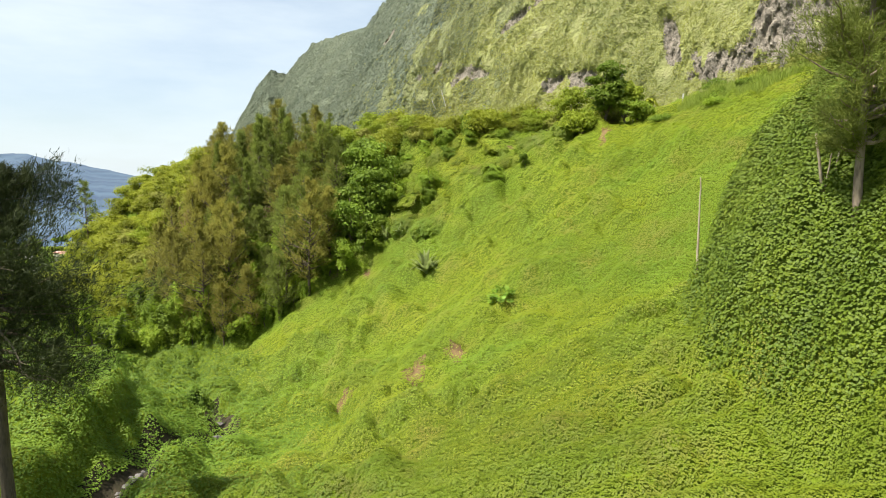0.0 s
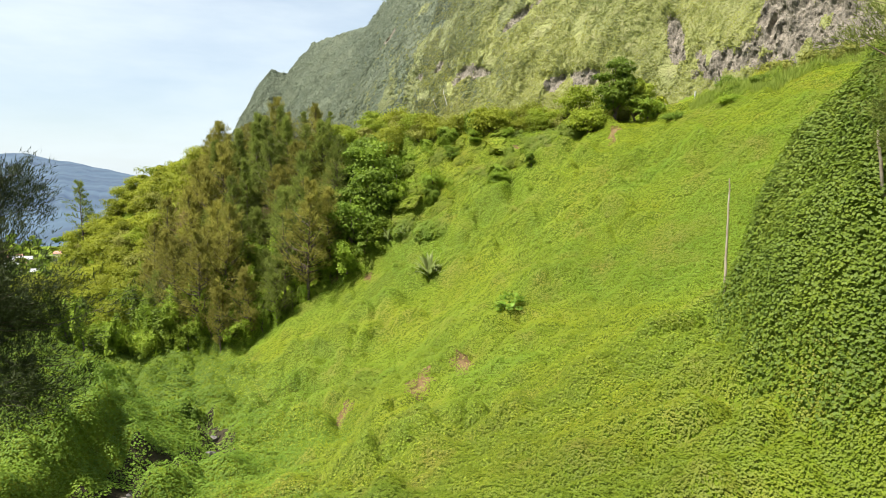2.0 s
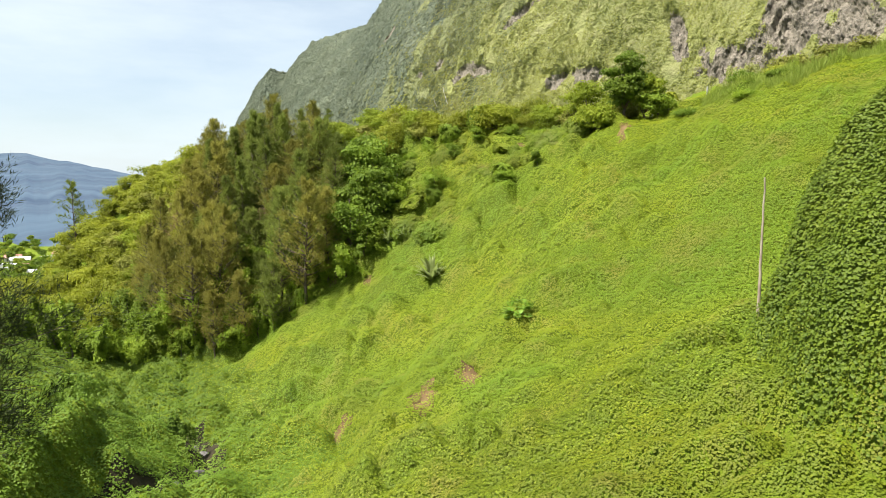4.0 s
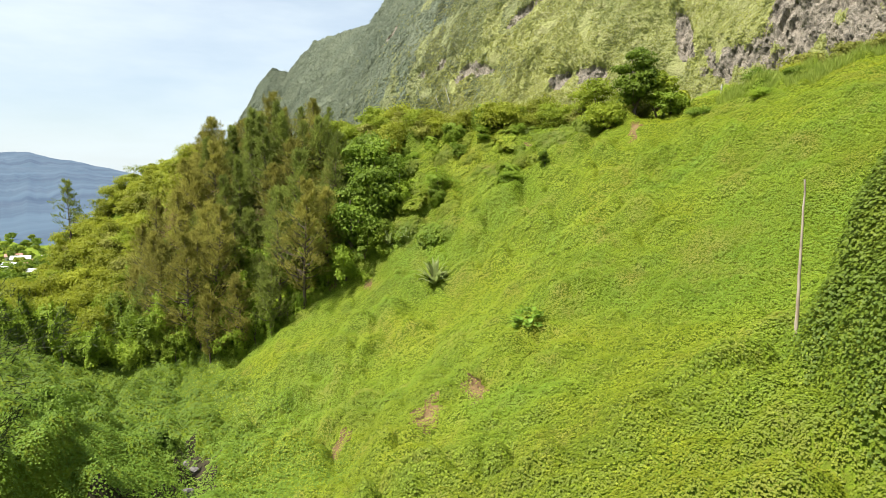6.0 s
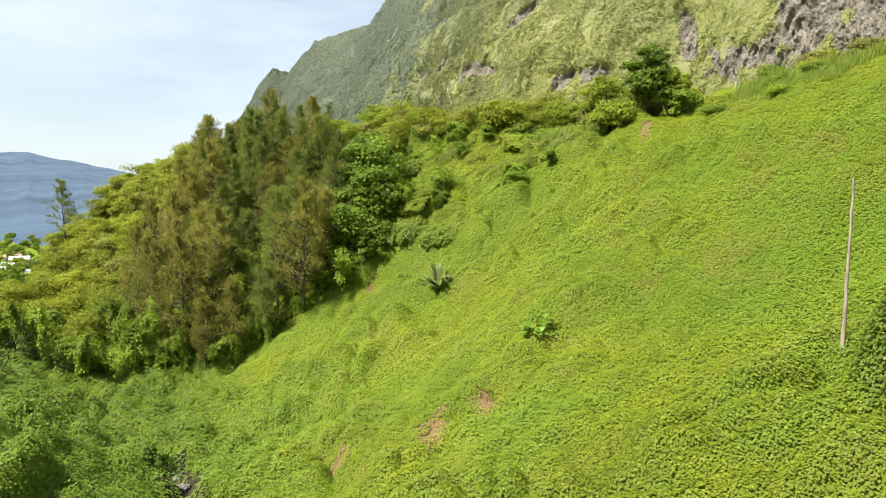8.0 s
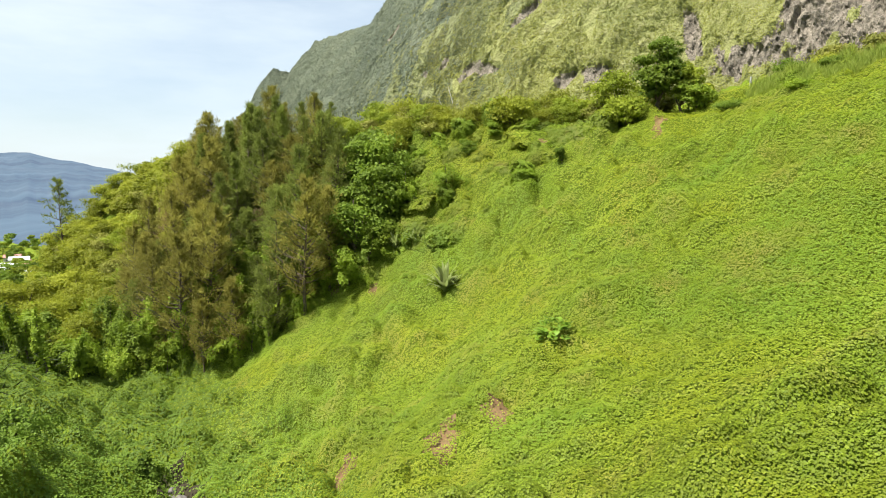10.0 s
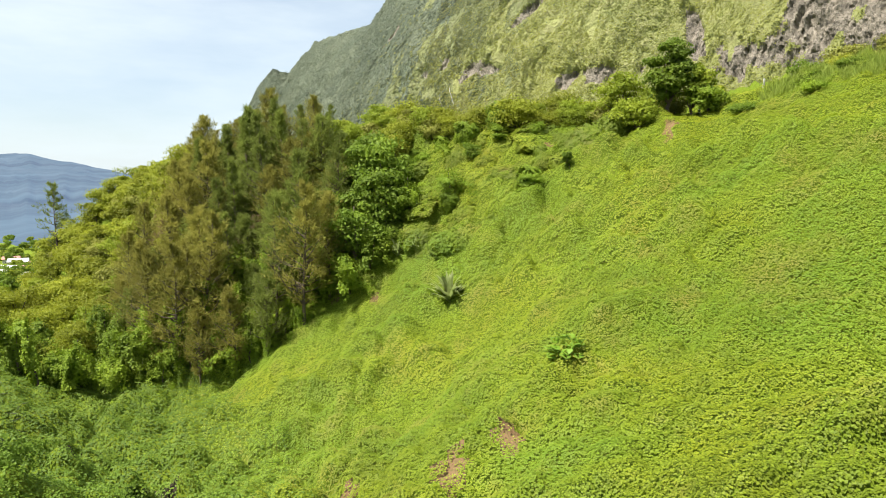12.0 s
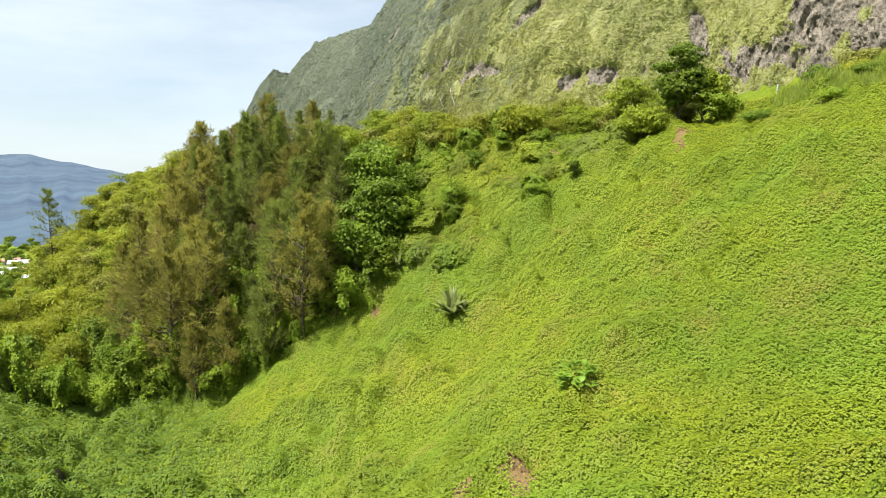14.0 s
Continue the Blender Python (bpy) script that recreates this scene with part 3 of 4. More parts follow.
def make_mountain():
    sv = np.concatenate([np.linspace(0.09, 0.55, 430), np.linspace(0.55, 1, 160)[1:]])
    vv = np.linspace(0, 1, 240) ** 2.0
    S, Vv = np.meshgrid(sv, vv, indexing="ij")
    P = wall_point(S, Vv)
    a, b = S.shape
    i, j = np.meshgrid(np.arange(a - 1), np.arange(b - 1), indexing="ij")
    F = np.stack([i * b + j, i * b + j + 1, (i + 1) * b + j + 1, (i + 1) * b + j], -1).reshape(-1, 4)
    idx = (rock_mask(S[:-1, :-1], Vv[:-1, :-1]) > 0.56).astype(int).ravel()
    me = fast_mesh("mountain", P.reshape(-1, 3), F, [M_SLOPE, M_CLIFF, M_SLOPE_MID, M_SLOPE_FAR], True, np.where(idx == 1, 1, np.array([0, 2, 3])[tone_step(S[:-1, :-1], Vv[:-1, :-1]).ravel()]))
    me.polygons.foreach_set("use_smooth", idx != 1)
    tagged(new("mountain", me), "steep green mountainside with grey basalt cliffs", "mountain", kind="structure")
    # scrub on it
    rng = np.random.default_rng(5)
    n = 150000
    s = np.concatenate([rng.uniform(0.1, 0.55, int(n * 0.7)), rng.uniform(0.55, 0.98, n - int(n * 0.7))])
    v = np.where(s < 0.55, rng.uniform(0.17, 0.62, n) ** 2.0, rng.uniform(0.12, 1.0, n) ** 1.6)
    ok = rock_mask(s, v) < 0.5 + 0.16 * rng.random(n)
    ok &= fbm(s * 50, v * 20, 101, 3) > 0.27
    s, v = s[ok], v[ok]
    n = len(s)
    C = wall_point(s, v)
    r = rng.uniform(0.45, 1.3, n) ** 1.4 * (0.2 + 0.8 * s) * (1 + 1.0 * sstep((s - 0.42) / 0.25))
    k = 2
    D = rand_dirs(rng, n * k).reshape(n, k, 3)
    D[..., 2] = np.abs(D[..., 2])
    Q = (C[:, None] + D * r[:, None, None] * rng.uniform(0.25, 0.85, (n, k, 1))).reshape(-1, 3)
    Nn = unit(0.28 * D.reshape(-1, 3) + 0.25 * rand_dirs(rng, n * k) + np.array([-0.6, -0.35, 0.55]))
    ax = unit(np.cross(Nn, rand_dirs(rng, n * k)))
    side = np.cross(ax, Nn)
    h = (np.repeat(r, k) * rng.uniform(0.45, 0.85, n * k))[:, None]
    W = np.stack([Q - ax * h, Q + side * h * 0.7 - Nn * h * 0.2, Q + ax * h, Q - side * h * 0.7 - Nn * h * 0.2], 1)
    away = np.repeat(tone_step(s + rng.normal(0, 0.08, n), v), k)
    for sel, mt, lab in ((away == 0, M_MTLEAF, "yellow-green scrub covering the near mountainside, coloured as sunlit"), (away == 1, M_MTMID, "scrub on the middle of the mountainside, greyed to stand for haze"), (away == 2, M_MTFAR, "woods on the far mountainside, darkened and blued for haze and cloud shadow")):
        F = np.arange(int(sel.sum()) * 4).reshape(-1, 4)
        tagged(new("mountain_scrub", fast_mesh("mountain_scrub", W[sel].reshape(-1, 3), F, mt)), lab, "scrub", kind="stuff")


make_mountain()


def make_waterfall():
    g = Geo()
    for s0, s1, v0, v1, w in ((0.504, 0.512, 0.118, 0.15, 0.15), (0.516, 0.521, 0.118, 0.136, 0.12)):
        t = np.linspace(0, 1, 26)
        P = wall_point(s0 + (s1 - s0) * t, v0 + (v1 - v0) * t)
        P[:, 1] -= 0.7
        P[:, 0] -= 0.3
        q = np.array([0.95, -0.3, 0]) * w * (0.6 + 0.5 * fbm(t * 9, t * 0, 3, 2))[:, None]
        V = np.concatenate([P - q, P + np.array([0, -0.5, 0]), P + q])
        i = np.arange(25)
        g.add(V, np.concatenate([np.stack([i, 26 + i, 27 + i, i + 1], -1), np.stack([26 + i, 52 + i, 53 + i, 27 + i], -1)]))
    tagged(new("waterfall", g.mesh("waterfall", M_FALL, True)), "thin white waterfall down the mountainside", "waterfall", kind="structure")


make_waterfall()


def make_far_mountain():
    """The range beyond the valley, its blue haze painted as a glow in the material."""
    m, N, L = mat_base("distant_range")
    nt = m.node_tree
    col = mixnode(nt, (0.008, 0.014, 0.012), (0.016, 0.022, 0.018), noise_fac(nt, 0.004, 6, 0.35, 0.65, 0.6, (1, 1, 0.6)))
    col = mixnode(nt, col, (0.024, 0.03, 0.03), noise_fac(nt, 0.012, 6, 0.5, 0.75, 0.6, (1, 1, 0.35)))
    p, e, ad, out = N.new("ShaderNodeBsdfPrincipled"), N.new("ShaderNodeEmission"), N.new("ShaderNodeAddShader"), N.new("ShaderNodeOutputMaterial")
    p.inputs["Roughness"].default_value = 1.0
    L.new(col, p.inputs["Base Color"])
    # bluish emission stands in for the haze of distance
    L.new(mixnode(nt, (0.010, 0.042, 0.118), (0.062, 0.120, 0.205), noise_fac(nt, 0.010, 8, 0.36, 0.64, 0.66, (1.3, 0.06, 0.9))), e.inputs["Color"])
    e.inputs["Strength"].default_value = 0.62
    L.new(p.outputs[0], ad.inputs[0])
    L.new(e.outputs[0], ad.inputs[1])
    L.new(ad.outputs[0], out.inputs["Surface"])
    az = np.linspace(-1.15, -0.2, 220)
    v = np.linspace(0, 1, 60)
    A, Vv = np.meshgrid(az, v, indexing="ij")
    D = 3300.0
    el = np.interp(A, [-1.15, -0.95, -0.72, -0.66, -0.61, -0.585, -0.53, -0.49, -0.44, -0.35, -0.2],
                   [0.04, 0.05, 0.0475, 0.0468, 0.036, 0.033, 0.023, 0.014, -0.005, -0.03, -0.06])
    el = el + 0.004 * (fbm(A * 40, A * 0 + 2, 111, 4) - 0.5)
    foot = -66.0
    topz = 12 + el * D
    ribs = (np.abs(2 * fbm(A * 30, Vv * 2, 121, 4) - 1) - 0.4) * 260 * sstep(Vv / 0.2) * sstep((1.02 - Vv) / 0.25)
    Y = 700 + (D - 700) * Vv ** 0.9 - ribs
    X = A * Y
    Z = foot + (topz - foot) * Vv ** 1.1
    a, b = A.shape
    i, j = np.meshgrid(np.arange(a - 1), np.arange(b - 1), indexing="ij")
    F = np.stack([i * b + j, (i + 1) * b + j, (i + 1) * b + j + 1, i * b + j + 1], -1).reshape(-1, 4)
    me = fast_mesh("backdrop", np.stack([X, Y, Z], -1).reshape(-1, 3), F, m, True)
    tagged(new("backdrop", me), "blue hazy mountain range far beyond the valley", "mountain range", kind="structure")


make_far_mountain()


# ---------------------------------------------------------------- trees
def limb(rng, a, b, sag=0.1, k=5):
    a, b = np.asarray(a, float), np.asarray(b, float)
    t = np.linspace(0, 1, k)[:, None]
    L = np.linalg.norm(b - a)
    P = a + (b - a) * t
    P[:, 2] += (-sag * L * np.sin(t * np.pi))[:, 0]
    P[1:-1] += rng.normal(0, 0.03 * L, (k - 2, 3))
    return P


def thing(name, label, category, group=""):
    return tagged(new(name), label, category, group)


TALL = {}


def casuarina(name, label, seed, h, spread, mat, sprays=60, limbs=74, spray=(0.62, 0.075), first=0.15, group="casuarinas on the spur", trunk_r=0.014, bark=None, taper=0.8, rise=(0.35, 1.0), stiff=1.0, plumes=6):
    """A feathery she-oak: straight trunk, rising limbs that end in plumes of needles with gaps between them."""
    rng = np.random.default_rng(seed)
    root = thing(name, label, "tree", group)
    TALL[root.name] = h
    tr, lb = Geo(), Geo()
    k = 9
    zz = np.linspace(-0.8, h * 0.97, k)
    bend = rng.normal(0, 0.012 * h, (k, 2)).cumsum(0) * 0.5 * stiff
    bend -= bend[0]
    axis = np.column_stack([bend, zz])
    tr.add(*tube(axis, np.linspace(trunk_r * h, 0.02, k), 8))
    lean = rng.uniform(0, 2 * np.pi)
    base, way, size = [], [], []
    for q in range(limbs):
        f = first + (1 - first) * (q + rng.random()) / limbs
        z = h * f * 0.98
        c = np.array([np.interp(z, zz, axis[:, 0]), np.interp(z, zz, axis[:, 1]), z])
        a = rng.uniform(0, 2 * np.pi)
        tier = 0.55 + 0.75 * rng.random() ** 1.5 + 0.25 * math.cos(a - lean + 5 * f)
        reach = spread * (0.05 + 1.05 * (1 - f) ** taper) * tier * min(1, (f - first) * 6 + 0.4)
        tip = c + np.array([np.cos(a) * reach, np.sin(a) * reach, reach * rng.uniform(*rise)])
        P = limb(rng, c, tip, 0.06)
        lb.add(*tube(P, np.linspace(0.01 * h * (1 - f) + 0.02, 0.008, 5), 3))
        t = np.sort(rng.uniform(0.3, 1.0, plumes))
        t[-1] = 1.0
        b = np.stack([np.interp(t, np.linspace(0, 1, 5), P[:, m]) for m in range(3)], -1)
        b = b + rng.normal(0, 1, (plumes, 3)) * np.array([1, 1, 0.6]) * 0.15 * reach
        base.append(b)
        up = 1.1 if f > 0.75 else 0.55
        way.append(np.array([np.cos(a), np.sin(a), 0]) * 0.55 + rng.normal(0, 0.3, (plumes, 3)) + np.array([0, 0, up]))
        size.append((0.3 + 0.26 * reach) * rng.uniform(0.6, 1.4, plumes))
    base, way, size = np.concatenate(base), unit(np.concatenate(way)), np.concatenate(size)
    m = max(3, sprays // plumes)
    base, way, size = np.repeat(base, m, 0), np.repeat(way, m, 0), np.repeat(size, m)[:, None]
    n = len(base)
    u = rng.random((n, 1))
    pos = base + way * size * (u - 0.25) + rng.normal(0, 0.22, (n, 3)) * size * (1.1 - 0.7 * u)
    ax = unit(way * 0.9 + rng.normal(0, 0.42, (n, 3)))
    V, F = kites(pos, ax, rand_dirs(rng, n), spray[0] * rng.uniform(0.5, 1.25, n), spray[1] * rng.uniform(0.7, 1.2, n))
    part("trunk", tr.mesh("trunk", bark or M_BARK, True), root)
    tagged(part("branching", lb.mesh("branching", bark or M_BARK, True), root), kind="stuff")
    tagged(part("crown", fast_mesh("crown", V, F, mat), root), kind="stuff")
    return root


def broadleaf(name, label, seed, h, w, mat, leaf=0.25, clumps=30, per=120, group="shrubs on the spur", low=0.02):
    """A round-headed tree or shrub: forked trunk and an uneven crown of leaf clumps with gaps."""
    rng = np.random.default_rng(seed)
    root = thing(name, label, "tree", group)
    TALL[root.name] = h
    tr, lb = Geo(), Geo()
    fork = np.array([rng.normal(0, 0.05 * h), rng.normal(0, 0.05 * h), h * max(low, 0.12)])
    tr.add(*tube(limb(rng, (0, 0, -0.8), fork, 0), np.linspace(0.032 * h, 0.022 * h, 5), 7))
    P, Nn = [], []
    for q in range(clumps):
        d = unit(rng.normal(size=3))
        d[2] = d[2] * 0.9 + 0.1
        rad = rng.uniform(0.5, 1.0)
        mid = np.array([0, 0, h * (low + 0.92) / 2])
        c = mid + d * np.array([w * 0.42, w * 0.42, h * (0.92 - low) * 0.46]) * rad
        if q % 2 == 0:
            lb.add(*tube(limb(rng, fork, c, 0.05), np.linspace(0.014 * h, 0.008, 5), 3))
        cr = w * rng.uniform(0.1, 0.26)
        nn = rand_dirs(rng, per)
        nn[:, 2] = nn[:, 2] * 0.7 + 0.3
        flat = rng.uniform(0.4, 0.75)
        P.append(c + unit(nn) * np.array([1.15, 1.15, flat]) * cr * rng.uniform(0.45, 1.25, (per, 1)))
        Nn.append(unit(unit(nn) + 0.6 * rand_dirs(rng, per) + np.array([0, 0, 0.35])))
    P, Nn = np.concatenate(P), np.concatenate(Nn)
    n = len(P)
    ax = unit(np.cross(Nn, rand_dirs(rng, n)) + np.array([0, 0, -0.25]))
    s = leaf * rng.uniform(0.6, 1.35, n)
    V, F = kites(P - ax * s[:, None] * 0.5, ax, Nn, s * 1.1, s * rng.uniform(0.6, 0.9, n))
    part("trunk", tr.mesh("trunk", M_BARK, True), root)
    tagged(part("branching", lb.mesh("branching", M_BARK, True), root), kind="stuff")
    tagged(part("crown", fast_mesh("crown", V, F, mat), root), kind="stuff")
    return root


def draped(name, label, seed, h, r, mat, leaf=0.2, n=2600, group="creeper-draped trees"):
    """A small tree smothered by creepers that hang to the ground in curtains."""
    rng = np.random.default_rng(seed)
    root = thing(name, label, "tree", group)
    TALL[root.name] = h
    tr = Geo()
    lean = rng.normal(0, 0.16, 2)
    tr.add(*tube(limb(rng, (0, 0, -0.6), (lean[0] * h * 0.8, lean[1] * h * 0.8, h * 0.8), 0), np.linspace(0.12, 0.04, 5), 6))
    P, Nn = [], []
    strands = 20
    for q in range(strands):
        a = rng.uniform(0, 2 * np.pi)
        top = h * (0.35 + 0.65 * rng.random() ** 0.7)
        rr = r * rng.uniform(0.2, 1.35)
        low = h * rng.choice([0.0, 0.0, 0.15, 0.3, 0.5])
        k = n // strands
        knots = rng.random(7)
        t = np.clip(knots[rng.integers(0, 7, k)] + rng.normal(0, 0.09, k), 0, 1)
        z = top + (low - top) * t
        rad = rr * (0.2 + 0.8 * np.sin(np.clip(t * 2.4, 0, 1) * np.pi / 2)) * (1 + 0.18 * np.sin(z * 2.3 + q))
        wob = 0.15 * r
        P.append(np.stack([np.cos(a) * rad + lean[0] * z + rng.normal(0, wob, k), np.sin(a) * rad + lean[1] * z + rng.normal(0, wob, k), z + rng.normal(0, 0.12, k)], -1))
        Nn.append(np.stack([np.full(k, np.cos(a)), np.full(k, np.sin(a)), 0.35 + 1.2 * (1 - t)], -1) + 0.5 * rand_dirs(rng, k))
    P, Nn = np.concatenate(P), unit(np.concatenate(Nn))
    m = len(P)
    ax = unit(np.cross(Nn, rand_dirs(rng, m)) + np.array([0, 0, -0.5]))
    s = leaf * rng.uniform(0.6, 1.3, m)
    V, F = kites(P, ax, Nn, s * 1.1, s)
    part("trunk", tr.mesh("trunk", M_BARK, True), root)
    tagged(part("creeper_curtain", fast_mesh("creeper_curtain", V, F, mat), root), "creeper leaves hanging in curtains", kind="stuff")
    return root


def plant(ob, x, y, turn=0.0, scale=1.0, sink=0.1, lean=(0, 0)):
    z = float(height(x, y)) - sink
    ob.scale = (scale, scale, scale)
    ob.matrix_basis = pose(x, y, z, lean[0], lean[1], turn) @ Matrix.Diagonal((scale, scale, scale, 1))
    return ob


def again(ob, x, y, turn, scale, sink=0.1, lean=(0, 0)):
    z = float(height(x, y)) - sink
    keep = ob.scale.copy()
    ob.scale = (scale, scale, scale)
    c = copy_thing(ob, pose(x, y, z, lean[0], lean[1], turn))
    ob.scale = keep
    return c


def canopy(x, y):
    """The height that the thicket's canopy reaches: it falls away towards the spur's end."""
    return 12.1 + (y - 19) * float(np.interp((x - 0.7) / (y - 19), [-0.62, -0.527, -0.446, -0.39, -0.35, -0.29, -0.25, -0.22, -0.076, 0.06, 0.195, 0.285],
                                             [-0.03, 0.026, 0.067, 0.102, 0.114, 0.155, 0.12, 0.123, 0.137, 0.158, 0.164, 0.165]))


def forest(kinds, spots, rng, smin=0.75, smax_=1.2, sink=0.2, capped=False):
    """Plants the kinds in turn on the spots; the first of each kind is the one that the rest are copied from."""
    used = set()
    for q, (x, y) in enumerate(spots):
        k = kinds[int(rng.integers(len(kinds)))]
        sc, turn = rng.uniform(smin, smax_), rng.uniform(0, 360)
        if capped:
            sc = max(0.35, min(sc, (canopy(x, y) * rng.uniform(0.88, 1.08) - float(height(x, y))) / TALL[k.name]))
        ln = (rng.normal(0, 2.5), rng.normal(0, 2.5))
        if k.name not in used:
            used.add(k.name)
            plant(k, x, y, turn, sc, sink, ln)
        else:
            again(k, x, y, turn, sc, sink, ln)
    for k in kinds:
        if k.name not in used:
            for c in list(k.children_recursive):
                bpy.data.objects.remove(c)
            bpy.data.objects.remove(k)


def spread_spots(rng, n, area, keep, gap):
    """Spots at least gap apart inside the area (x0, x1, y0, y1) where keep(x, y) holds."""
    out = []
    for _ in range(n * 60):
        x, y = rng.uniform(area[0], area[1]), rng.uniform(area[2], area[3])
        if keep(x, y) and all((x - a) ** 2 + (y - b) ** 2 > gap * gap for a, b in out):
            out.append((x, y))
            if len(out) >= n:
                break
    return out


def spur_depth(x, y):
    """Metres in front of the spur's crest."""
    return float(np.interp(x, SPUR_X, SPUR_Y)) - y


def on_spur(x, y):
    return float(spur_foot(np.array(x), np.array(y))) < 0.3


def she_oak_side(x, y):
    """The she-oaks keep to the middle of the spur and to its lower slope."""
    return (x - 0.7) / (y - 19) > -0.415 or spur_depth(x, y) > 17


rng = np.random.default_rng(77)
DARK = "dark olive she-oak with feathery drooping foliage"
casu = [casuarina("casuarina", DARK, 201, 13, 3.3, M_CASU), casuarina("casuarina", DARK, 202, 15, 2.9, M_CASU_G),
        casuarina("casuarina", DARK, 203, 11, 3.2, M_CASU), casuarina("casuarina", DARK, 204, 9, 2.9, M_CASU_G)]
forest(casu[:1] + casu, spread_spots(rng, 84, (-44, -12, 86, 116), lambda x, y: on_spur(x, y) and spur_depth(x, y) > 0.5 and she_oak_side(x, y) and -37 - max(0, 107 - y) * 0.6 < x < -11 - 0.25 * (y - 90) and y > 92 - 0.45 * (x + 44), 2.35), rng, 0.5, 1.2, capped=True)
dry = [casuarina("dry_casuarina", "brown half-dead she-oak among green ones", 211, 8, 2.0, M_DRY, 40, 50)]
forest(dry, [(-40, 108), (-22, 96.5), (-36, 101), (-33, 97.5), (-28.5, 95.5), (-31, 99), (-25.5, 97), (-37.5, 97), (-34.5, 94.5)], rng, 0.6, 0.95)

YG = "yellow-green broadleaf shrub in a dense thicket"
bright = [broadleaf("shrub", YG, 221, 6, 5.5, M_YELLOW), broadleaf("shrub", YG, 222, 5, 5, M_YELLOW), broadleaf("shrub", YG, 223, 5, 6, M_GREEN), broadleaf("shrub", YG, 224, 4, 4.5, M_OLIVE)]
forest(bright[:2] + bright, spread_spots(rng, 125, (-74, -28, 92, 146), lambda x, y: on_spur(x, y) and -4 < spur_depth(x, y) < 24 and (x < -36 - max(0, 107 - y) * 0.6 or not she_oak_side(x, y)), 2.4), rng, 0.8, 1.25, capped=True)
crest = [broadleaf("shrub", YG, 231, 5, 5.5, M_YELLOW), broadleaf("shrub", YG, 232, 4.5, 5, M_YELLOW), broadleaf("shrub", YG, 233, 5.5, 5, M_GREEN), broadleaf("shrub", YG, 234, 3.5, 4.5, M_OLIVE)]
forest(crest[:1] + crest + crest[2:3], spread_spots(rng, 145, (-26, 26, 86, 120), lambda x, y: on_spur(x, y) and -4 < spur_depth(x, y) < (1.5 + 5 * float(vnoise(np.array(x / 5.0), np.array(1.5), 8)) if x > -5 else 10) and x > -16, 2.2), rng, 0.7, 1.05, capped=True)
deep = [broadleaf("broadleaf_tree", "deep green leafy tree hung with creepers", 241, 9.5, 6.5, M_DEEP, 0.34, 40, 130, "trees at the foot of the spur", -0.04),
        broadleaf("broadleaf_tree", "deep green leafy tree hung with creepers", 242, 8, 6, M_DEEP, 0.34, 32, 130, "trees at the foot of the spur", -0.04),
        broadleaf("broadleaf_tree", "deep green leafy tree hung with creepers", 243, 7.5, 6, M_DEEP, 0.3, 30, 130, "trees at the foot of the spur", -0.04)]
forest(deep, [(-9.2, 89.2), (-12.6, 90.5), (-6.6, 91.2), (-14.6, 93), (-10.4, 93), (-7.2, 95), (-12, 96.5), (-8.5, 98.5), (-16, 97.5)], rng, 0.9, 1.2)
hung = [draped("draped_tree", "small tree smothered by hanging green creepers", 251 + k, hh, rr, M_DRAPE) for k, (hh, rr) in enumerate([(6.0, 1.3), (4.6, 1.6), (7.0, 1.2), (3.2, 1.9)])]
forest(hung, spread_spots(rng, 80, (-64, -15, 78, 106), lambda x, y: -2.5 < float(spur_foot(np.array(x), np.array(y))) < 3.0 and y > 86 - 0.3 * (x + 35) * (x < -35), 1.7), rng, 0.65, 1.15)
foot_rng = np.random.default_rng(83)
front = []
for a, b in zip([-60, -54, -50, -47, -44, -41, -38.5, -36, -34, -31.5, -29, -26.5, -24, -21.5], [90, 89, 88, 87.2, 86.5, 85.6, 85, 87, 89.5, 91.5, 92.5, 93, 93.5, 94.5]):
    front += [(a + foot_rng.normal(0, 0.6), b + foot_rng.normal(0, 0.6)), (a + 1.3 + foot_rng.normal(0, 0.6), b + 2.0 + foot_rng.normal(0, 0.6))]
front += [(-21.0, 92.2), (-22.8, 91.4), (-24.4, 90.9), (-26.2, 90.6), (-28.4, 90.2), (-30.6, 89.4), (-5.6, 88.6), (-7.6, 88.0), (-9.6, 87.4), (-11.2, 88.4), (-12.8, 88.6), (-14.2, 89.6), (-15.8, 91.2), (-16.8, 90.6), (-17.8, 92.4), (-19.4, 92.6), (-4.2, 91.5)]
edge_row = [draped("draped_tree", "small tree hung with curtains of green creeper", 281 + k, hh, rr, M_DRAPE, 0.2, 2800) for k, (hh, rr) in enumerate([(5.6, 1.3), (4.2, 1.7), (6.4, 1.1), (3.4, 1.5)])]
forest(edge_row, front, foot_rng, 0.75, 1.3)
low = [broadleaf("shrub", "yellow-green shrub at the foot of the spur", 261, 5, 5.5, M_YELLOW), broadleaf("shrub", "green shrub at the foot of the spur", 262, 4, 5, M_GREEN)]
forest(low, spread_spots(rng, 48, (-88, -42, 86, 125), lambda x, y: not on_spur(x, y) and y > 86 - 0.35 * (x + 42), 2.8), rng, 0.7, 1.1)
slim = [draped("draped_tree", "slim stem wrapped in a column of bright creeper", 291 + k, hh, rr, M_DRAPE, 0.19, 1900) for k, (hh, rr) in enumerate([(6.2, 0.6), (4.8, 0.75), (7.2, 0.55)])]
slim_spots = []
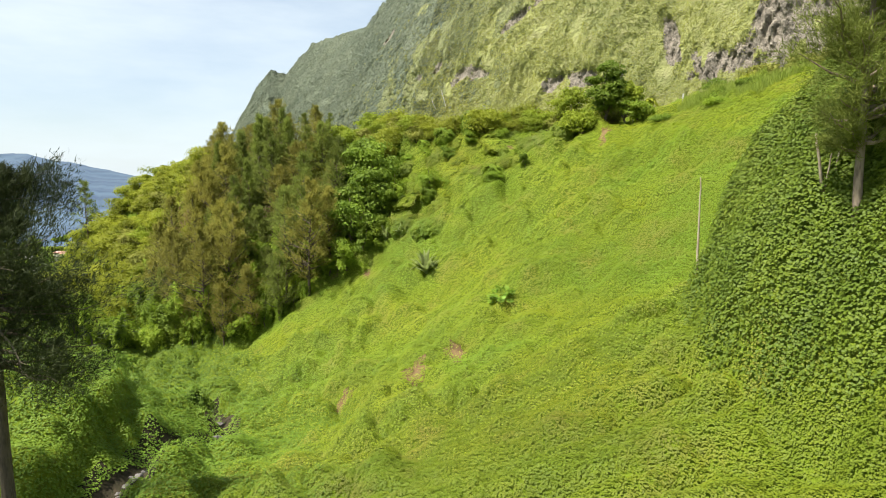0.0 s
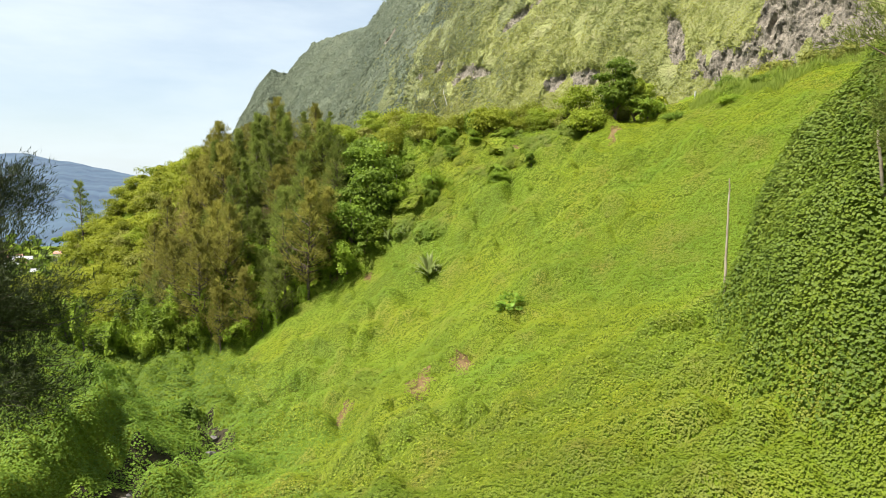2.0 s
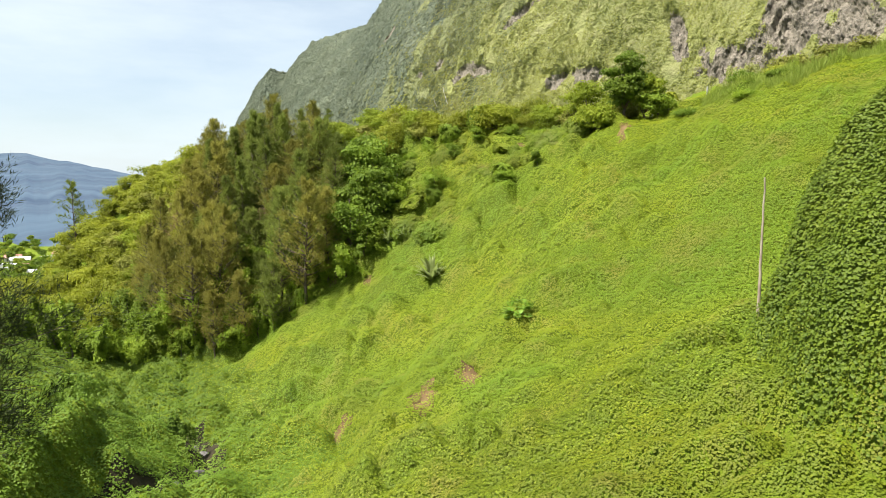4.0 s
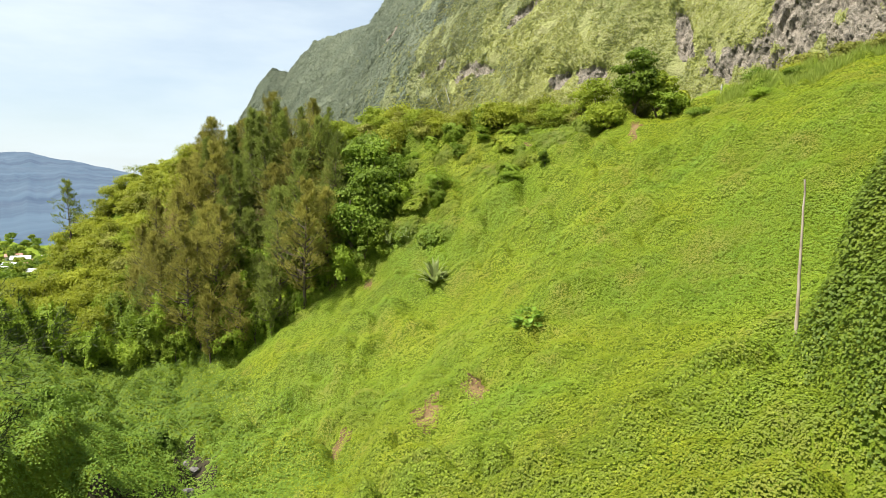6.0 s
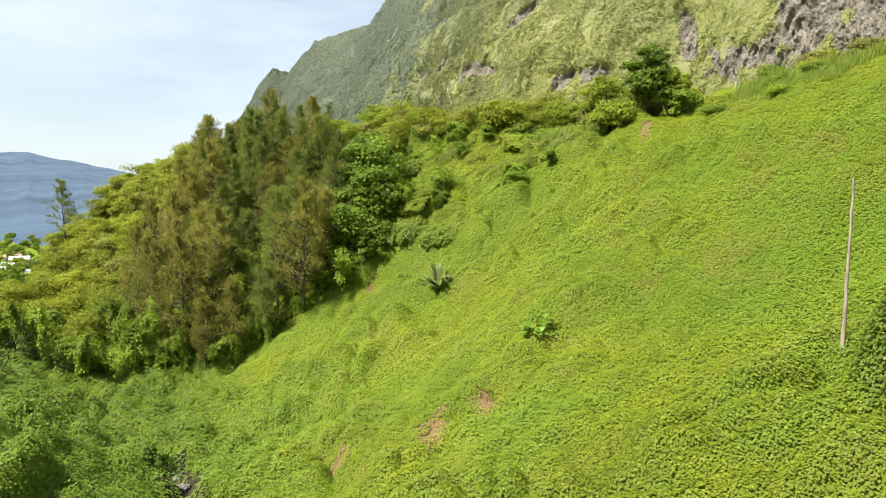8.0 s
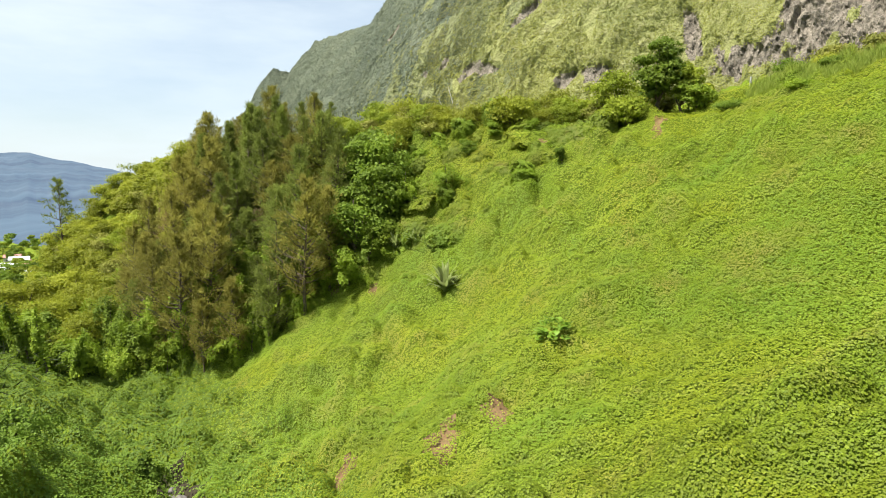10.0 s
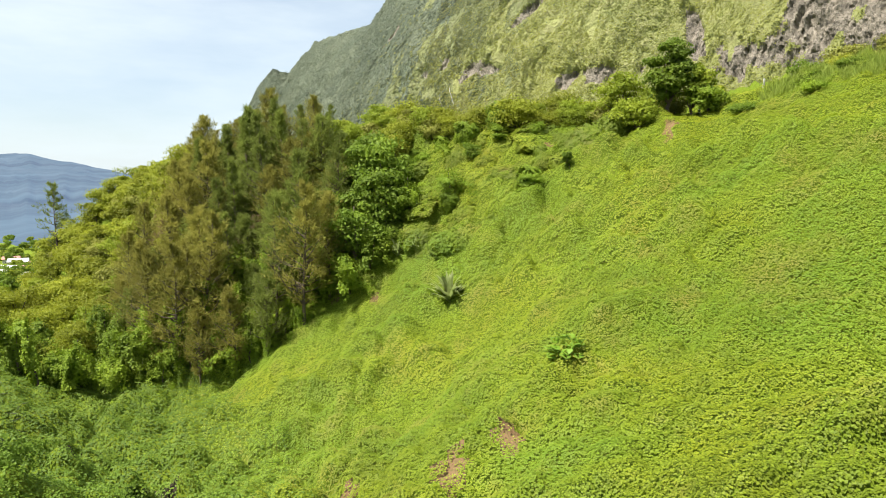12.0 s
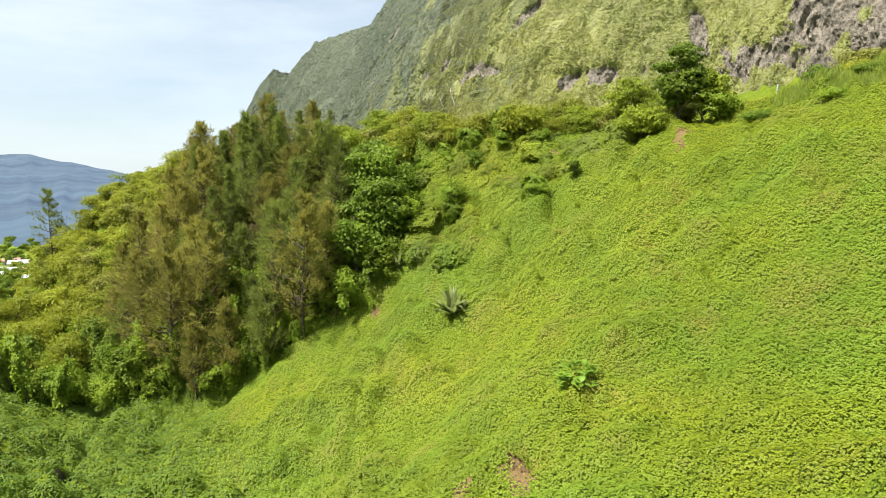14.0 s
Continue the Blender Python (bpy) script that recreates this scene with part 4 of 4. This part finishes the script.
for q in range(17):
    a = -62 + 2.5 * q + foot_rng.normal(0, 0.9)
    slim_spots.append((a, float(np.interp(a, [-62, -54, -47, -41, -38.5, -34, -29, -24, -20], [88.5, 87, 85.4, 83.8, 83.4, 87.6, 90.6, 91.6, 92.5])) + foot_rng.normal(0, 0.7)))
forest(slim, slim_spots, foot_rng, 0.6, 1.3)
tall = [casuarina("casuarina", "slim dark she-oak whose tip stands above the thicket", 207, 14, 2.1, M_CASU_G, 48, 100, (0.7, 0.075), 0.15, "casuarinas on the spur", 0.012, M_PALE_BARK, 1.15)]
forest(tall, [(-23.5, 101), (-25.2, 103), (-22.2, 103.5), (-26.5, 100), (-21, 101.5), (-29, 104), (-32.4, 104.5), (-26.0, 104.5)], foot_rng, 0.85, 1.05)
def hummock(name, label, seed, h, r, mat, leaf=0.18, n=1500, group="creeper hummocks on the gully face"):
    """A bush that creepers have smothered: a lumpy dome under a closed cover of leaves."""
    rng = np.random.default_rng(seed)
    root = thing(name, label, "shrub", group)
    TALL[root.name] = h
    ph = rng.uniform(0, 6.28, 6)

    def shell(d):
        a = np.arctan2(d[:, 1], d[:, 0])
        k = 1 + 0.2 * np.sin(2 * a + ph[0]) * np.sin(3 * d[:, 2] + ph[1]) + 0.14 * np.sin(5 * a + ph[2]) * np.cos(6 * d[:, 2] + ph[3]) + 0.07 * np.sin(9 * a + ph[4] + 7 * d[:, 2])
        return d * k[:, None] * np.array([r, r, h])
    u, v = np.meshgrid(np.linspace(0, 2 * np.pi, 21)[:-1], np.linspace(-0.35, 1.5, 9), indexing="ij")
    D = np.stack([np.cos(v) * np.cos(u), np.cos(v) * np.sin(u), np.sin(v)], -1).reshape(-1, 3)
    i, j = np.meshgrid(np.arange(20), np.arange(8), indexing="ij")
    F = np.stack([i * 9 + j, (i + 1) % 20 * 9 + j, (i + 1) % 20 * 9 + j + 1, i * 9 + j + 1], -1).reshape(-1, 4)
    part("undergrowth", fast_mesh("undergrowth", shell(D) * 0.92, F, M_GROUND, True), root)
    d = rand_dirs(rng, n)
    d[:, 2] = np.where(d[:, 2] < -0.3, -d[:, 2], d[:, 2])
    P = shell(d) * rng.uniform(0.93, 1.08, (n, 1))
    Nn = unit(d * np.array([1 / r, 1 / r, 1 / h]) + 0.35 * rand_dirs(rng, n) + np.array([0, 0, 0.3]))
    ax = unit(np.cross(Nn, rand_dirs(rng, n)))
    s = leaf * rng.uniform(0.6, 1.3, n)
    V, F = kites(P - ax * s[:, None] * 0.5, ax, Nn, s * 1.1, s)
    tagged(part("creeper_cover", fast_mesh("creeper_cover", V, F, mat), root), kind="stuff")
    return root


def gully_face(x, y):
    d = spur_depth(x, y)
    return 3.5 < d < float(np.interp(x, [6, 18], [20, 13])) and y > 84 + 0.25 * x


side = [hummock("creeper_hummock", "bush smothered by a closed cover of bright creepers", 295, 1.2, 1.7, M_VINE),
        hummock("creeper_hummock", "low bush smothered by bright creepers", 296, 0.8, 2.1, M_VINE),
        hummock("creeper_hummock", "tall bush smothered by deeper green creepers", 297, 1.7, 1.3, M_DRAPE),
        hummock("creeper_hummock", "small bush smothered by green creepers", 298, 1.0, 1.0, M_VINE, 0.16, 1000)]
hum_rng = np.random.default_rng(85)
for q, (x, y) in enumerate(spread_spots(hum_rng, 62, (-5.5, 21, 84, 104), gully_face, 1.7)):
    gx, gy = float(height(x + 1.2, y) - height(x - 1.2, y)) / 2.4, float(height(x, y + 1.2) - height(x, y - 1.2)) / 2.4
    tilt = (math.degrees(math.atan(gy)) + hum_rng.normal(0, 5), -math.degrees(math.atan(gx)) + hum_rng.normal(0, 5))
    k = side[q] if q < 4 else side[int(hum_rng.choice([0, 0, 1, 1, 2, 3]))]
    (plant if q < 4 else again)(k, x, y, 0.0, hum_rng.uniform(0.5, 1.2), 0.3, tilt)
thin = [broadleaf("shrub", "green shrub half smothered by creepers", 299, 2.6, 2.8, M_DRAPE, 0.2, 28, 110, "shrubs on the gully face", -0.1)]
forest(thin, [(-4.3, 93.4), (-2.4, 97.9), (-3.6, 90.7), (0.3, 98.1), (3.3, 96.7), (6.7, 94.0), (11.0, 93.0)], foot_rng, 0.6, 1.0)


# ---------------------------------------------------------------- trees close to the camera
def put_tree(ob, x, y, z=None, turn=0.0):
    ob.matrix_basis = pose(x, y, float(height(x, y)) if z is None else z, 0, 0, turn)
    return ob


put_tree(casuarina("casuarina", "tall she-oak with spreading feathery limbs beside the stream, darkened as in shade", 301, 15.0, 5.6, M_CASU_NEAR, 960, 100, (0.3, 0.032), 0.42, "", 0.02, None, 0.3, (-0.2, 0.25), 0.2, 15), -16.45, 31.8)
put_tree(casuarina("casuarina", "slender she-oak with thin olive foliage above the creeper heap", 302, 14.5, 2.1, M_CASU_THIN, 800, 76, (0.26, 0.026), 0.26, "", 0.013, M_PALE_BARK, 0.3, (0.1, 0.8), 0.3, 12), 17.15, 26.7, 9.4)
put_tree(casuarina("casuarina", "lone slim she-oak standing above the thicket", 303, 15, 2.9, M_CASU_G, 48, 40, (0.7, 0.12), 0.25, "", 0.012, None, 0.6), -67.5, 129.2, -2.5)


def dead_trunk(name, label, points, r0, r1, group="", mat=None):
    """A bare weathered trunk."""
    g = Geo()
    k = 14
    P = np.asarray(points, float)
    t = np.linspace(0, 1, k)
    tt = np.linspace(0, 1, len(P))
    Q = np.stack([np.interp(t, tt, P[:, c]) for c in range(3)], -1)
    Q[1:-1] += np.random.default_rng(int(abs(P[0, 0]) * 100)).normal(0, r0 * 0.14, (k - 2, 3))
    g.add(*tube(Q, np.linspace(r0, r1, k), 9))
    base = Q[0].copy()
    me = fast_mesh(name, np.concatenate(g.v) - base, np.concatenate(g.f), mat or M_PALE, True)
    ob = tagged(new(name, me), label, "dead trunk", group)
    ob.location = base
    return ob


zb = float(height(17.0, 39.8))
dead_trunk("bare_pole", "tall bare weathered wooden pole rising from the creepers", [(17.0, 39.8, zb - 0.5), (17.02, 39.8, 7.5), (17.04, 39.82, 9.8), (17.02, 39.85, 12.5)], 0.085, 0.035)
for a, b, c in (((16.7, 28.0, 11.4), (16.1, 27.7, 13.9), 0.065), ((17.0, 28.0, 11.4), (16.95, 27.7, 13.3), 0.055), ((16.6, 27.9, 11.6), (16.7, 27.7, 13.2), 0.035)):
    dead_trunk("dead_tree", "pale forked dead stem above the creeper heap", [a, b], c, c * 0.6, "dead stems on the heap")
for a, b, c in (((-5.0, 94.4, 9.6), (-5.3, 94.4, 14.4), 0.11), ((-4.1, 94.4, 9.6), (-4.0, 94.4, 13.6), 0.08)):
    dead_trunk("dead_tree", "bleached bare dead stem at the edge of the thicket", [a, b], c, c * 0.6, "dead stems at the thicket")
dead_trunk("dead_tree", "grey bare trunk in front of a leafy tree", [(-9.4, 89.4, 1.0), (-9.5, 88.6, 10.2)], 0.12, 0.07, "", M_PALE_BARK)


# ---------------------------------------------------------------- single plants on the slope
def rosette(x, y, size, seed, count=34):
    """An agave-like rosette of long arching sword leaves, each a part."""
    rng = np.random.default_rng(seed)
    root = thing("agave", "large rosette of pale green arching sword leaves", "agave", "agaves on the slope")
    root.matrix_basis = pose(x, y, float(height(x, y)) + 0.1, 0, 0, 0)
    shapes = []
    for q in range(6):
        k = 7
        t = np.linspace(0, 1, k)
        arch = 0.25 + 0.12 * q
        c = np.stack([t * 0.5, 0 * t, t * 1.0 - 0.7 * arch * t ** 2.4], -1) * size
        w = size * 0.06 * np.sin(np.clip(0.25 + t * 0.85, 0, 1) * np.pi) ** 0.7 + 0.004
        V = np.concatenate([c + np.stack([0 * t, w, 0.35 * w], -1), c, c + np.stack([0 * t, -w, 0.35 * w], -1)])
        i = np.arange(k - 1)
        F = np.concatenate([np.stack([i, i + 1, k + i + 1, k + i], -1), np.stack([k + i, k + i + 1, 2 * k + i + 1, 2 * k + i], -1)])
        shapes.append(fast_mesh("leaf", V, F, M_AGAVE, True))
    for q in range(count):
        ob = part("leaf", shapes[int(rng.integers(6))], root)
        s = rng.uniform(0.75, 1.1)
        ob.matrix_basis = pose(0, 0, rng.uniform(0, 0.15 * size), 0, rng.uniform(-18, 38), q * 137.5) @ Matrix.Scale(s, 4)
    return root


rosette(0.9, 78.0, 3.3, 401, 70)
rosette(-4.7, 87.5, 2.3, 402, 30)
rosette(-2.8, 86.8, 2.0, 403, 28)


def broad_plant(x, y, seed):
    """A low plant with big heart-shaped leaves on stalks, each a part."""
    rng = np.random.default_rng(seed)
    root = thing("big_leaf_plant", "low clump of big bright green heart-shaped leaves", "plant")
    root.matrix_basis = pose(x, y, float(height(x, y)), 0, 0, 0)
    a = np.linspace(-np.pi, np.pi, 15)
    rim = np.stack([0.30 * np.cos(a) * (1 - 0.15 * np.abs(a) / np.pi) + 0.16 * np.cos(a * 0.5) ** 8, 0.25 * np.sin(a), -0.05 + 0.05 * np.cos(2 * a)], -1)
    V = np.concatenate([rim, [[-0.12, 0, 0.0], [0.1, 0, -0.02]]])
    F = np.array([[k, k + 1, 16 if 3 < k < 10 else 15, 16 if 3 < k < 10 else 15] for k in range(14)])
    F = F[:, :3]
    me = fast_mesh("leaf", V, F, M_BIGLEAF, True)
    st = Geo()
    st.add(*tube([(0, 0, -0.5), (0.02, 0, -0.25), (-0.1, 0, 0)], [0.012, 0.011, 0.008], 5))
    stalk = st.mesh("stalk", M_BIGLEAF, True)
    for q in range(46):
        r = 1.0 * math.sqrt(rng.random())
        t = rng.uniform(0, 2 * math.pi)
        px, py = r * math.cos(t) * 1.15, r * math.sin(t)
        dz = float(height(x + px, y + py) - height(x, y)) + rng.uniform(0.5, 0.75)
        leaf = part("leaf", me, root)
        leaf.matrix_basis = pose(px, py, dz, rng.normal(18, 10), rng.normal(4, 10), rng.uniform(0, 360)) @ Matrix.Scale(rng.uniform(0.6, 1.05), 4)
        part("stalk", stalk, leaf)


broad_plant(7.8, 56.9, 411)

put_tree(broadleaf("tree", "dense deep green tree standing alone on the crest", 421, 8.4, 4.8, M_DEEP, 0.28, 50, 170, "", 0.0), 23.4, 86.3)
put_tree(broadleaf("tree", "smaller green tree with yellowish leaves on the crest", 424, 5.8, 3.6, M_GREEN, 0.26, 36, 130, "", 0.0), 26.3, 85.9)
put_tree(broadleaf("shrub", "green shrub overgrown with creepers on the crest", 422, 4.2, 4.6, M_GREEN, 0.26, 30, 110, "", 0.05), 20.2, 86.6)
put_tree(broadleaf("shrub", "green shrub overgrown with creepers on the crest", 423, 3.6, 4.2, M_DRAPE, 0.24, 30, 110, "", 0.05), 27.0, 84.9)
for q, (x, y, hh, w, m, lab) in enumerate([(12.9, 84.8, 2.1, 1.2, M_DEEP, "small dark green cone-shaped shrub"), (3.6, 93.7, 2.6, 2.2, M_DEEP, "small dark green shrub on the slope"),
                                            (9.6, 85.3, 1.4, 2.6, M_DRAPE, "low dark creeper hummock on the slope"), (37.5, 86.5, 2.2, 3.4, M_DEEP, "rounded dark shrub on the crest"),
                                            (42.5, 88.0, 2.2, 3.2, M_YELLOW, "yellow-leaved shrub on the crest"), (29.0, 81.0, 1.2, 2.8, M_DEEP, "low dark shrub below the crest"),
                                            (33.5, 77.2, 0.9, 2.4, M_DRAPE, "low creeper hummock below the crest"), (38.5, 80.5, 1.3, 2.6, M_DRAPE, "low creeper hummock below the crest")]):
    put_tree(broadleaf("shrub", lab, 430 + q, hh, w, m, 0.16, 26, 80, "", 0.0), x, y)
for q, (x, y, hh, w, lab) in enumerate([(-16.0, 53.0, 2.0, 0.7, "creeper-covered stump beside the stream"), (-22.6, 51.0, 2.6, 1.4, "creeper-covered bush on the stream bank"),
                                        (1.0, 90.5, 3.0, 2.2, "creeper-covered shrub below the crest")]):
    put_tree(draped("draped_shrub", lab, 450 + q, hh, w, M_DRAPE if "crest" in lab else M_VINE_LOW, 0.16, 3000, ""), x, y)
hedge_rng = np.random.default_rng(91)
hedge = [broadleaf("hedge_shrub", "olive-brown shrub in a row along the plateau", 461, 3.2, 4.5, M_OLIVE, 0.3, 24, 80, "shrubs along the plateau", 0.05)]
forest(hedge, [(48 + 3.2 * q + hedge_rng.normal(0, 0.5), 96 + 1.2 * q + hedge_rng.normal(0, 1)) for q in range(9)], hedge_rng, 0.8, 1.2)


def banana(x, y, seed, h=2.6):
    rng = np.random.default_rng(seed)
    root = thing("banana_plant", "banana plant with broad pale green leaves", "banana plant", "banana plants on the crest")
    root.matrix_basis = pose(x, y, float(height(x, y)), 0, 0, rng.uniform(0, 360))
    g = Geo()
    g.add(*tube([(0, 0, -0.3), (0.03, 0, h * 0.3), (0, 0.02, h * 0.55)], [0.14, 0.11, 0.07], 7))
    part("stem", g.mesh("stem", M_YELLOW, True), root)
    k = 8
    t = np.linspace(0, 1, k)
    c = np.stack([t * 0.65, 0 * t, 0.55 + 0.6 * t - 0.7 * t ** 2.4], -1) * h
    w = h * 0.13 * np.sin(np.clip(0.12 + t * 0.88, 0, 1) * np.pi) ** 0.6
    V = np.concatenate([c + np.stack([0 * t, w, 0.2 * w], -1), c, c + np.stack([0 * t, -w, 0.2 * w], -1)])
    i = np.arange(k - 1)
    F = np.concatenate([np.stack([i, i + 1, k + i + 1, k + i], -1), np.stack([k + i, k + i + 1, 2 * k + i + 1, 2 * k + i], -1)])
    me = fast_mesh("leaf", V, F, M_YELLOW, True)
    for q in range(7):
        part("leaf", me, root).matrix_basis = pose(0, 0, rng.uniform(-0.2, 0.1), rng.normal(0, 8), rng.uniform(-35, 15), q * 51 + rng.uniform(-12, 12))


for q, (x, y) in enumerate([(7.5, 102.5), (9.8, 103), (29.5, 90.5), (31.0, 91.5), (12.5, 101)]):
    banana(x, y, 470 + q)


# ---------------------------------------------------------------- tall grass along the crest
def make_grass():
    rng = np.random.default_rng(501)
    n = 150000
    x, y = rng.uniform(25, 75, n), rng.uniform(74, 112, n)
    z0 = slope_height(x, y)
    top = np.interp(x, [-10, 16, 33, 43, 60, 120], [20, 20.5, 24, 25.5, 29.5, 33])
    ok = (z0 > top - 2.2 + 1.6 * (fbm(x / 4, y / 4, 505, 2) - 0.5)) & (y < 92 + 0.4 * (x - 25)) & (rng.random(n) < 0.9)
    x, y = x[ok], y[ok]
    n = len(x)
    P = np.stack([x, y, height(x, y) - 0.05], -1)
    ax = unit(np.stack([rng.normal(0, 0.3, n), rng.normal(0, 0.3, n), np.ones(n)], -1))
    s = rng.uniform(0.45, 1.25, n) * (0.7 + 0.8 * fbm(x / 5, y / 5, 507, 2))
    V, F = kites(P, ax, unit(np.stack([rng.normal(0, 1, n), rng.normal(0, 1, n), 0.3 * np.ones(n)], -1)), s, 0.05)
    tagged(new("tall_grass", fast_mesh("tall_grass", V, F, M_GRASS)), "tall bright green grass along the crest", "grass", kind="stuff")


make_grass()


def boxmesh(name, sx_, sy_, sz, mat, bevel=0.02):
    bm = bmesh.new()
    bmesh.ops.create_cube(bm, size=1)
    for v in bm.verts:
        v.co = Vector((v.co.x * sx_, v.co.y * sy_, (v.co.z + 0.5) * sz))
    bmesh.ops.bevel(bm, geom=bm.edges[:], offset=bevel, segments=2, affect="EDGES")
    me = bpy.data.meshes.new(name)
    bm.to_mesh(me)
    bm.free()
    me.materials.append(mat)
    return me


for x, y, hh in ((52.6, 93.7, 2.0), (33.2, 86.0, 1.0), (27.5, 88.0, 0.9)):
    ob = new("boundary_post", boxmesh("boundary_post", 0.16, 0.16, hh, M_CONCRETE))
    ob.matrix_basis = pose(x, y, float(height(x, y)) - 0.1, 2, 1, 20)
    tagged(ob, "weathered white concrete post in grass on the crest", "post", "boundary posts")


# ---------------------------------------------------------------- the stream
def make_stream():
    ys = np.arange(20, 62, 0.4)
    xc = stream_mid(ys)
    zc = np.minimum.accumulate(np.array([float(height(a, b)) for a, b in zip(xc, ys)])) + 0.10
    off = np.array([-1.3, -0.4, 0.4, 1.3])
    V = np.stack([xc[:, None] + off[None], np.repeat(ys[:, None], 4, 1), np.repeat(zc[:, None], 4, 1)], -1)
    a = len(ys)
    i, j = np.meshgrid(np.arange(a - 1), np.arange(3), indexing="ij")
    F = np.stack([i * 4 + j, i * 4 + j + 1, (i + 1) * 4 + j + 1, (i + 1) * 4 + j], -1).reshape(-1, 4)
    tagged(new("water", fast_mesh("water", V.reshape(-1, 3), F, M_WATER, True)), "narrow dark stream between rocks", "stream", kind="structure")
    return ys, xc, zc


def rock(x, y, z, r, seed, mat):
    rng = np.random.default_rng(seed)
    bm = bmesh.new()
    bmesh.ops.create_icosphere(bm, subdivisions=3, radius=1)
    o = Vector(rng.uniform(-50, 50, 3))
    sq = rng.uniform(0.6, 1.2, 3)
    for v in bm.verts:
        d = 1 + 0.55 * noise.noise(v.co * 0.9 + o) + 0.2 * noise.noise(v.co * 2.7 + o)
        v.co = Vector((v.co.x * sq[0], v.co.y * sq[1], max(v.co.z, -0.5) * 0.62)) * d * r
    me = bpy.data.meshes.new("rock")
    bm.to_mesh(me)
    bm.free()
    me.materials.append(mat)
    ob = new("rock", me)
    ob.location = (x, y, z)
    return tagged(ob, "grey rounded basalt boulder in the stream bed", "rock", "boulders in the stream")


ys, xc, zc = make_stream()
rk = np.random.default_rng(601)
for q in range(30):
    k = int(rk.integers(20, len(ys) - 3))
    rock(xc[k] + rk.normal(0, 0.75), ys[k], zc[k] - 0.02, rk.uniform(0.14, 0.5), 610 + q, M_ROCK)
for x, y, r in ((-13.6, 55.2, 0.55), (-14.1, 55.8, 0.35), (-13.2, 38.8, 0.42), (-14.6, 39.6, 0.35), (-12.9, 37.4, 0.4), (-15.0, 38.0, 0.3)):
    rock(x, y, float(np.interp(y, ys, zc)) + 0.05, r, int(700 + y * 10 + r * 100), M_ROCK)


# ---------------------------------------------------------------- the village down the valley
def house(x, y, w, d, h, turn, roof_mat, label, seed):
    rng = np.random.default_rng(seed)
    root = thing("house", label, "house", "houses of the village")
    root.matrix_basis = pose(x, y, float(height(x, y)) - 0.3, 0, 0, turn)
    part("wall", boxmesh("wall", w, d, h, M_WALL, 0.05), root)
    o, rise = 0.6, 0.3 * d
    V = [(-w / 2 - o, -d / 2 - o, h), (w / 2 + o, -d / 2 - o, h), (w / 2 + o, d / 2 + o, h), (-w / 2 - o, d / 2 + o, h), (-w / 2 - o, 0, h + rise), (w / 2 + o, 0, h + rise)]
    V = V + [(a, b, c + 0.18) for a, b, c in V]
    F = [(6, 7, 11, 10), (8, 9, 10, 11), (0, 4, 5, 1), (3, 2, 5, 4), (0, 1, 7, 6), (2, 3, 9, 8), (0, 6, 10, 4), (3, 4, 10, 9), (1, 5, 11, 7), (2, 8, 11, 5)]
    part("roof", fast_mesh("roof", V, F, roof_mat), root)
    for q in range(3):
        win = part("window", boxmesh("window", 1.2, 0.12, 1.2, M_PANE, 0.02), root)
        win.location = ((q - 1) * w * 0.3, -d / 2 - 0.03, 1.0)
        part("frame", boxmesh("frame", 1.5, 0.08, 0.14, M_WALL, 0.02), win).location = (0, -0.02, 1.2)
    door = part("door", boxmesh("door", 1.0, 0.12, 2.05, M_BARK, 0.02), root)
    door.location = (w * 0.15, -d / 2 - 0.04, 0.3)


for q, (az, D, w, rf) in enumerate([(-0.672, 500, 13, 0), (-0.70, 520, 15, 1), (-0.692, 470, 11, 1), (-0.684, 590, 16, 1), (-0.66, 560, 12, 0), (-0.71, 430, 12, 1), (-0.675, 405, 10, 1), (-0.695, 610, 14, 0), (-0.64, 600, 13, 1), (-0.62, 640, 12, 0)]):
    house(1.5 + az * D, 15 + D, w, w * 0.62, 4.2, -25 + 17 * (q % 4), (M_ROOF_RED, M_ROOF_WHITE)[rf],
          ("white house with a faded red metal roof", "white house with a pale metal roof")[rf], 800 + q)
vrng = np.random.default_rng(901)
valley = [broadleaf("valley_tree", "dark green tree among the village houses", 911, 8, 8, M_DEEP, 0.9, 20, 40, "trees of the village", 0.15),
          broadleaf("valley_tree", "green tree among the village houses", 912, 6, 7, M_GREEN, 0.9, 20, 40, "trees of the village", 0.15)]
forest(valley, [(1.5 + a * D, 15 + D) for a, D in zip(vrng.uniform(-0.78, -0.5, 260), vrng.uniform(280, 820, 260))], vrng, 0.8, 1.5)
